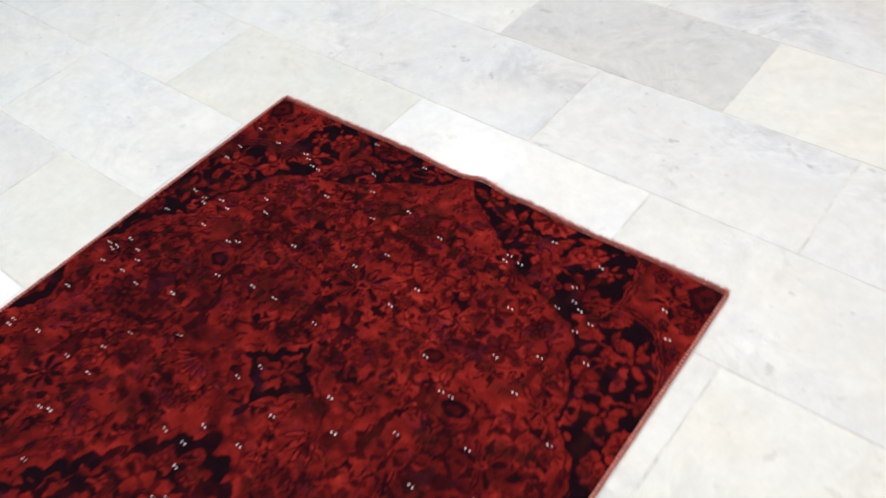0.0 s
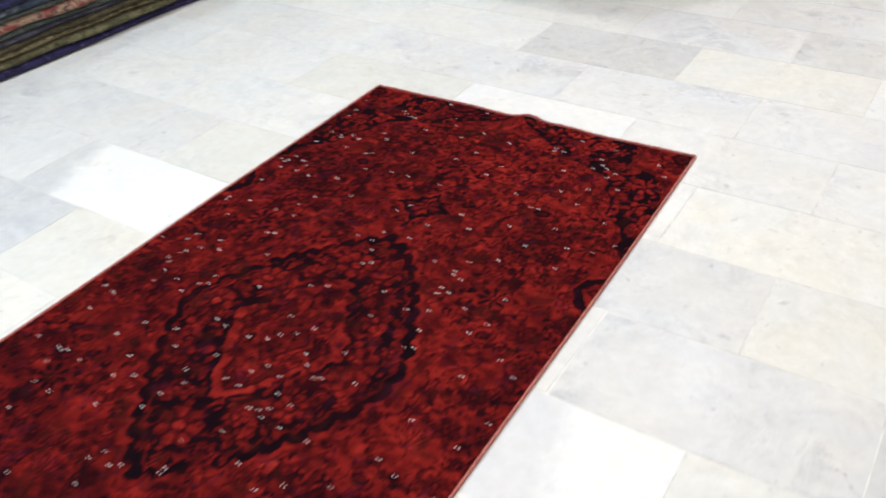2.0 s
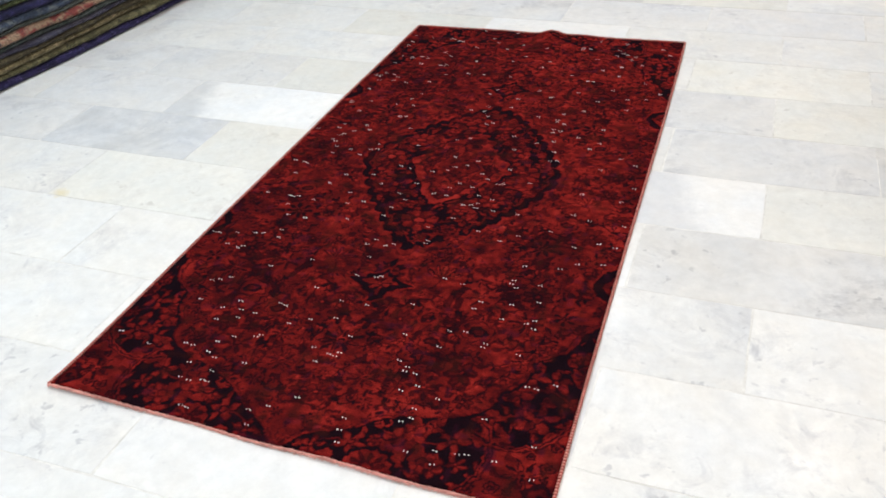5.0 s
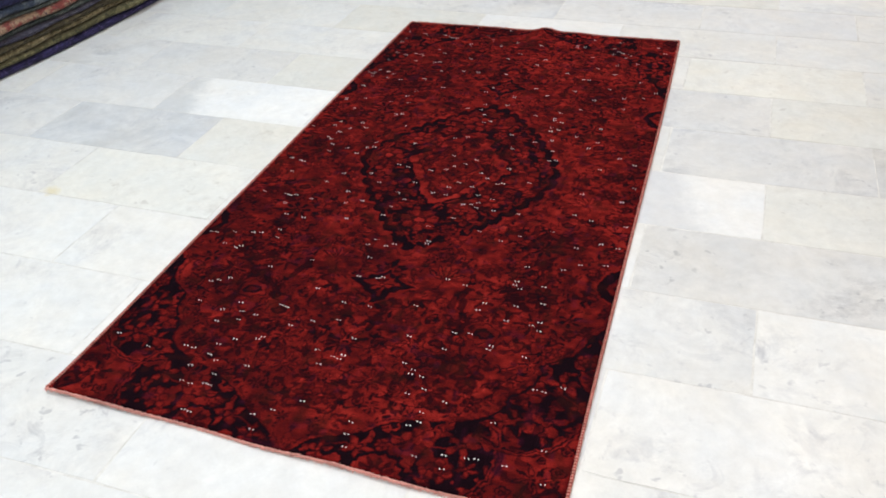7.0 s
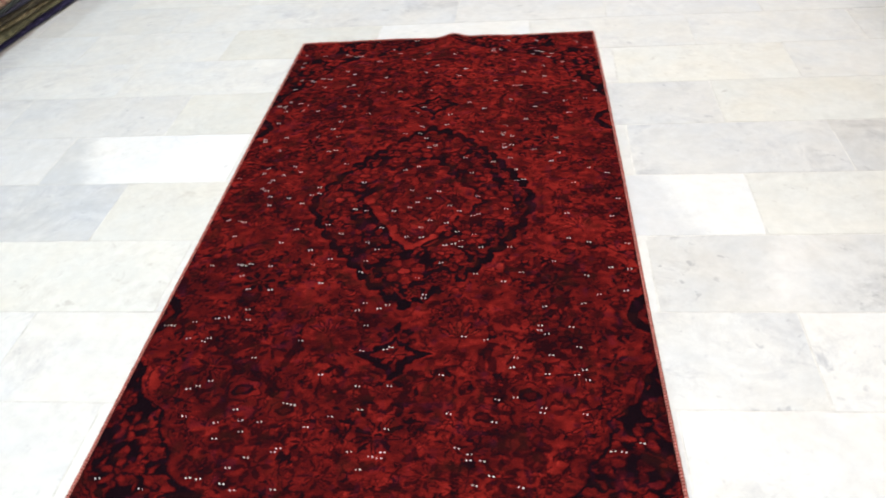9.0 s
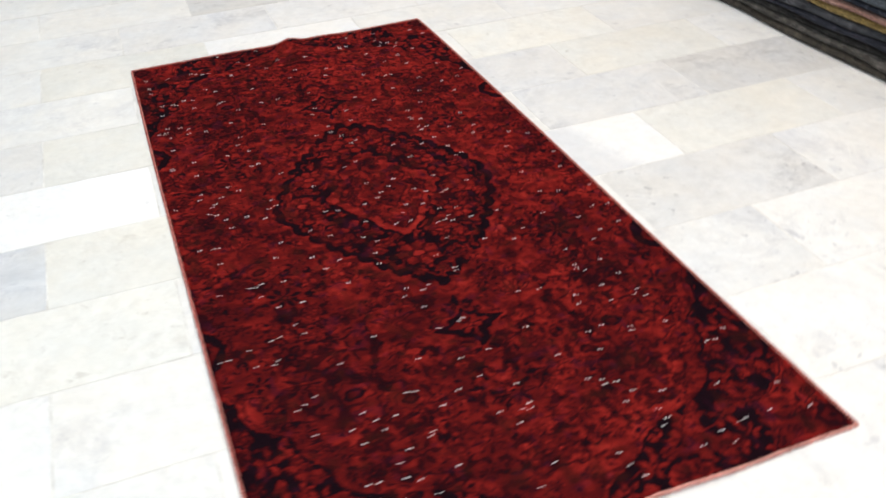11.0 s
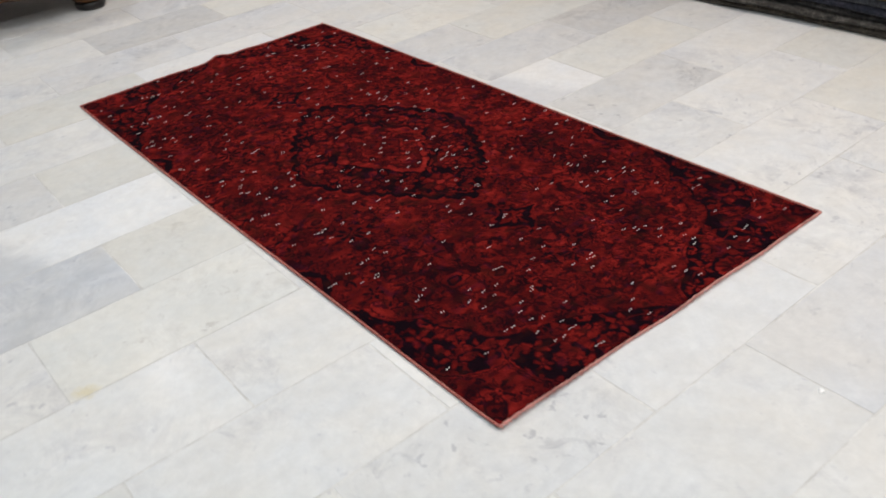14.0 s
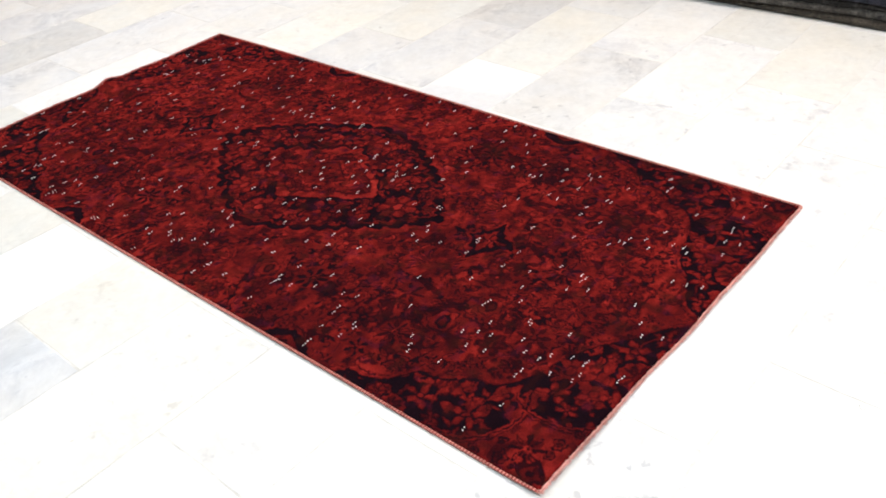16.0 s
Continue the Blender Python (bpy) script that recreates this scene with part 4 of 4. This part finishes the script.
    cord("end_hem", [(x, hy + 0.001) for x in xs], 0.0034, 0.0024, RED_HEM, "frayed red cut hem", 0.005, 0.40)

    # short warp ends left along the hems
    r = random.Random(21)
    FADED = plain("faded_hem_wool", (0.52, 0.17, 0.15), 0.95, vary=0.5, scale=26, bump_scale=300, bump=0.6, spec=0.1)
    for side, yarn in ((-1, PALE), (1, FADED)):
        verts, faces = [], []
        for _ in range(1700 if side < 0 else 3200):
            x = r.uniform(-hx, hx)
            gx, gy = rug_place(x, side * (hy + 0.003))
            z = float(rug_height(x, side * hy)) - PILE
            lean, reach, w = r.uniform(-0.006, 0.006), r.uniform(0.003, 0.007 if side < 0 else 0.013), 0.0009
            h = z + r.uniform(0.001, 0.006)
            n = len(verts)
            verts += [(gx - w, gy, h), (gx + w, gy, h), (gx, gy, h + 0.0014),
                      (gx + lean, gy + side * reach, max(0.0006, h - r.uniform(0.0, 0.006)))]
            faces += [(n, n + 1, n + 3), (n + 1, n + 2, n + 3), (n + 2, n, n + 3), (n, n + 2, n + 1)]
        mesh = bpy.data.meshes.new("fringe")
        mesh.from_pydata(verts, [], faces)
        mesh.materials.append(yarn)
        o = new("fringe", mesh)
        o.parent = thing
        tagged(o, "frayed short pink warp ends", kind="stuff")

    # pairs of undyed white knots scattered over the pile
    WHITE = plain("white_cotton", (0.98, 0.95, 0.94), 0.9, vary=0.03, scale=200, bump_scale=500, spec=0.2)
    spots, verts, faces = [], [], []
    while len(spots) < 330:
        x, y = r.uniform(-hx + 0.02, hx - 0.02), r.uniform(-hy + 0.02, hy - 0.02)
        gap = 0.030
        if spots and r.random() < 0.17:   # close beside another pair
            x, y = r.choice(spots)
            x, y, gap = x + r.uniform(-0.026, 0.026), y + r.uniform(-0.016, 0.016), 0.012
        if abs(x) < hx - 0.02 and abs(y) < hy - 0.02 and all(math.hypot(x - a, (y - b) * 1.1) > gap for a, b in spots):
            spots.append((x, y))
    for x, y in spots:
        tilt = r.uniform(-0.25, 0.25)
        for s in (-1, 1):
            kx, ky = x + s * 0.0040 * math.cos(tilt), y + s * 0.0040 * math.sin(tilt)
            gx, gy = rug_place(kx, ky)
            z = float(rug_height(kx, ky)) - 0.0008
            a, b, h = 0.0020 * r.uniform(0.55, 1.15), 0.0017 * r.uniform(0.7, 1.2), 0.0024
            n = len(verts)
            for q in range(6):
                t = q * math.pi / 3
                verts.append((gx + a * math.cos(t), gy + b * math.sin(t), z))
            for q in range(6):
                t = q * math.pi / 3
                verts.append((gx + 0.85 * a * math.cos(t), gy + 0.85 * b * math.sin(t), z + h * 0.75))
            verts.append((gx, gy, z + h))
            for q in range(6):
                w = (q + 1) % 6
                faces += [(n + q, n + w, n + 6 + w, n + 6 + q), (n + 6 + q, n + 6 + w, n + 12)]
            faces.append(tuple(n + q for q in (5, 4, 3, 2, 1, 0)))
    mesh = bpy.data.meshes.new("knot_scatter")
    mesh.from_pydata(verts, [], faces)
    mesh.materials.append(WHITE)
    mesh.polygons.foreach_set("use_smooth", [True] * len(faces))
    o = new("knot_scatter", mesh)
    o.parent = thing
    tagged(o, "tiny paired white knots showing through the pile", kind="stuff")
    return thing


build_rug()

# ---- carved armchair beyond the carpet ----
WALNUT = plain("varnished_walnut", (0.080, 0.031, 0.010), 0.15, vary=0.55, scale=16, bump_scale=40, bump=0.1, spec=0.3)
RUBBER = plain("black_foot", (0.008, 0.006, 0.006), 0.35, vary=0.2)
UPHOLSTERY = plain("dark_upholstery", (0.050, 0.012, 0.012), 0.85, vary=0.3, scale=30, bump_scale=300, bump=0.4, spec=0.2)
LEG_A, LEG_B = Vector((0.515, 3.557)), Vector((-0.228, 3.985))


def armchair():
    across = (LEG_B - LEG_A)
    width = across.length
    angle = math.degrees(math.atan2(-across.y, -across.x))   # local x runs from leg B to leg A
    thing = tagged(new("armchair"), "heavy armchair with varnished brown wood legs and dark upholstery", "armchair")
    depth = 0.78
    half = width / 2
    for x in (-half, half):
        for y in (0.0, depth):
            bm = bmesh.new()
            lathe(bm, [(0.064, 0.040), (0.075, 0.046), (0.080, 0.056), (0.075, 0.066), (0.067, 0.070), (0.072, 0.084), (0.076, 0.105),
                       (0.072, 0.130), (0.062, 0.152), (0.057, 0.166), (0.066, 0.176), (0.068, 0.21)], 32, (x, y))
            leg = part("leg", bm, WALNUT, thing, "turned varnished wood leg", smooth=True)
            bm = bmesh.new()
            lathe(bm, [(0.060, 0.0), (0.070, 0.004), (0.076, 0.018), (0.074, 0.034), (0.064, 0.042)], 32, (x, y))
            part("foot_cap", bm, RUBBER, leg, "black foot cap", smooth=True)

    def bowed(s, bulge):
        return -bulge * math.sin(math.pi * s) ** 0.75

    def rail(name, p, q, thick, low, high, arch, bulge=0.0):
        bm = bmesh.new()
        n = 28
        dx, dy = q[0] - p[0], q[1] - p[1]
        line = [(p[0] + dx * i / n, p[1] + dy * i / n + bowed(i / n, bulge)) for i in range(n + 1)]
        rows = []
        for i, (x, y) in enumerate(line):
            a, b = line[max(0, i - 1)], line[min(n, i + 1)]
            l = math.hypot(b[0] - a[0], b[1] - a[1])
            sx, sy = -(b[1] - a[1]) / l * thick / 2, (b[0] - a[0]) / l * thick / 2
            z = low + arch * math.sin(math.pi * i / n) ** 0.6
            rows.append([bm.verts.new(c) for c in ((x + sx, y + sy, z), (x - sx, y - sy, z), (x - sx, y - sy, high), (x + sx, y + sy, high))])
        for a, b in zip(rows, rows[1:]):
            for k in range(4):
                bm.faces.new((a[k], a[(k + 1) % 4], b[(k + 1) % 4], b[k]))
        bm.faces.new(rows[0])
        bm.faces.new(list(reversed(rows[-1])))
        bmesh.ops.recalc_face_normals(bm, faces=bm.faces)
        part(name, bm, WALNUT, thing)
    BULGE = 0.26
    rail("front_rail", (-half, 0.0), (half, 0.0), 0.05, 0.092, 0.29, 0.055, BULGE)
    rail("back_rail", (-half, depth), (half, depth), 0.05, 0.12, 0.29, 0.05)
    rail("side_rail", (-half, 0.0), (-half, depth), 0.05, 0.12, 0.29, 0.05)
    rail("side_rail", (half, 0.0), (half, depth), 0.05, 0.12, 0.29, 0.05)
    bm = bmesh.new()
    outline = [(-half - 0.03 + (width + 0.06) * i / 28, -0.03 + bowed(i / 28, BULGE + 0.01)) for i in range(29)] + [(half + 0.03, depth + 0.03), (-half - 0.03, depth + 0.03)]
    lower = [bm.verts.new((x, y, 0.285)) for x, y in outline]
    upper = [bm.verts.new((x, y, 0.46)) for x, y in outline]
    for k in range(len(outline)):
        w = (k + 1) % len(outline)
        bm.faces.new((lower[k], lower[w], upper[w], upper[k]))
    bm.faces.new(list(reversed(lower)))
    bm.faces.new(upper)
    bmesh.ops.bevel(bm, geom=[e for e in bm.edges if all(v.co.z > 0.4 for v in e.verts)], offset=0.045, segments=4, affect="EDGES")
    part("seat", bm, UPHOLSTERY, thing, "dark upholstered bow-fronted seat", smooth=True)
    bm = bmesh.new()
    box(bm, (-half - 0.03, depth - 0.16, 0.44), (half + 0.03, depth + 0.06, 0.98), 0.07, 4)
    part("backrest", bm, UPHOLSTERY, thing, smooth=True)
    for x in (-half, half):
        bm = bmesh.new()
        box(bm, (x - 0.07, 0.02, 0.44), (x + 0.07, depth - 0.14, 0.66), 0.06, 4)
        part("armrest", bm, UPHOLSTERY, thing, smooth=True)
    mid = (LEG_A + LEG_B) / 2
    thing.matrix_basis = pose(mid.x, mid.y, 0, 0, 0, angle)
    return thing


armchair()

# a shiny scrap lying on the floor in front of the carpet; its sparkle is put into the star outline and near-white
# colour
crumple = random.Random(4)
bm = bmesh.new()
rim = []
for k in range(14):
    a, r = 2 * math.pi * k / 14, (0.0100 if k % 2 else 0.0050) * crumple.uniform(0.7, 1.25)
    rim.append((r * math.cos(a), r * math.sin(a)))
low = [bm.verts.new((x, y, 0.0003)) for x, y in rim]
high = [bm.verts.new((x * 0.9, y * 0.9, crumple.uniform(0.0014, 0.0050))) for x, y in rim]
peak = bm.verts.new((0.0006, 0.0, 0.0036))
for k in range(14):
    w = (k + 1) % 14
    bm.faces.new((low[k], low[w], high[w], high[k]))
    bm.faces.new((high[k], high[w], peak))
bm.faces.new(list(reversed(low)))
scrap = link_mesh("scrap", bm, plain("white_foil", (0.97, 0.97, 0.97), 0.3, vary=0.01, bump=0.0))
scrap.matrix_basis = pose(0.587, -0.383, 0, 0, 0, 20)
tagged(scrap, "tiny crumpled shiny white foil scrap, its glint shaped as a star, lying on the marble", "foil scrap")

# ---- marble tiles, 600 x 300 mm, running bond ----
TL, TW, JOINT, ROW0 = 0.60, 0.30, 0.0021, 0.41
TONES = {  # (course, number in the course): kind of marble
    (4, 1): "l", (2, 1): "V", (1, 2): "t", (2, -2): "b", (2, -3): "l", (4, -3): "l", (3, -1): "U", (2, -1): "c", (1, -1): "c", (3, 3): "g", (2, 2): "c", (1, 3): "w",
    (0, 3): "c", (-1, 2): "s", (-1, 3): "c", (9, 2): "m", (8, 0): "m", (8, 1): "c", (8, -1): "w", (6, -1): "c", (7, 0): "l", (7, 1): "l",
    (4, -2): "l", (4, -1): "c", (9, 1): "l", (10, 1): "l", (5, 2): "c", (4, 2): "c", (0, 2): "s", (0, 1): "s", (-2, 0): "s", (-2, 1): "s", (-2, -1): "s", (-2, 2): "s", (2, 3): "w", (6, 1): "w", (6, 0): "W",
}


def tile_data(mat, seed):
    """One slab with slightly worn, uneven arrises."""
    rng = random.Random(seed)
    me = bpy.data.meshes.new("tile")
    a, b, t = TL / 2 - JOINT / 2, TW / 2 - JOINT / 2, 0.006
    line = [(-a + 2 * a * k / 8, -b) for k in range(8)] + [(a, -b + 2 * b * k / 4) for k in range(4)]
    line += [(-x, -y) for x, y in line]
    outer, inner = [], []
    for x, y in line:
        end_x, end_y = abs(abs(x) - a) < 1e-6, abs(abs(y) - b) < 1e-6
        d = rng.uniform(0.0016, 0.0034) if end_x and end_y else rng.choice((0.0004, 0.0008, 0.0012, 0.0022)) * rng.uniform(0.7, 1.2)
        slide = 0.0 if end_x and end_y else rng.uniform(-0.02, 0.02)
        outer.append((x, y, -t))
        inner.append((x - math.copysign(d, x) if end_x else x + slide, y - math.copysign(d, y) if end_y else y + slide, 0))
    n = len(line)
    faces = [tuple(range(n, 2 * n))]
    for k in range(n):
        w = (k + 1) % n
        faces.append((k, w, n + w, n + k))
    me.from_pydata(outer + inner, [], faces)
    me.materials.append(mat)
    return me


tiles = {key: [tile_data(mat, 3 * i + v) for v in range(3)] for i, (key, mat) in enumerate(MARBLE.items())}
rest_verts, rest_faces = [], []
pick = random.Random(8)
for k in range(-14, 40):
    y = ROW0 + TW * k + TW / 2
    if not Y0 - TW / 2 < y < Y1 + TW / 2:
        continue
    for i in range(-8, 9):
        x = (0.3 if k % 2 == 0 else 0.0) + TL * i + TL / 2
        if not X0 - TL / 2 < x < X1 + TL / 2:
            continue
        kind = TONES.get((k, i)) or pick.choice("wwwwwwwwwl")
        if -1.9 < x < 3.0 and -1.3 < y < 5.0:
            ob = new("tile", tiles[kind][pick.randrange(3)])
            ob.location = (x, y, pick.uniform(-0.0003, 0.0003))
            ob.parent = floor
        else:
            n = len(rest_verts)
            a, b = TL / 2 - JOINT / 2, TW / 2 - JOINT / 2
            x0, x1, y0, y1 = max(x - a, X0), min(x + a, X1), max(y - b, Y0), min(y + b, Y1)
            if x1 - x0 > 0.02 and y1 - y0 > 0.02:
                rest_verts += [(x0, y0, 0), (x1, y0, 0), (x1, y1, 0), (x0, y1, 0)]
                rest_faces.append((n, n + 1, n + 2, n + 3))
me = bpy.data.meshes.new("tile_field")
me.from_pydata(rest_verts, [], rest_faces)
me.materials.append(MARBLE["w"])
ob = new("tile_field", me)
ob.parent = floor
tagged(ob, kind="stuff")
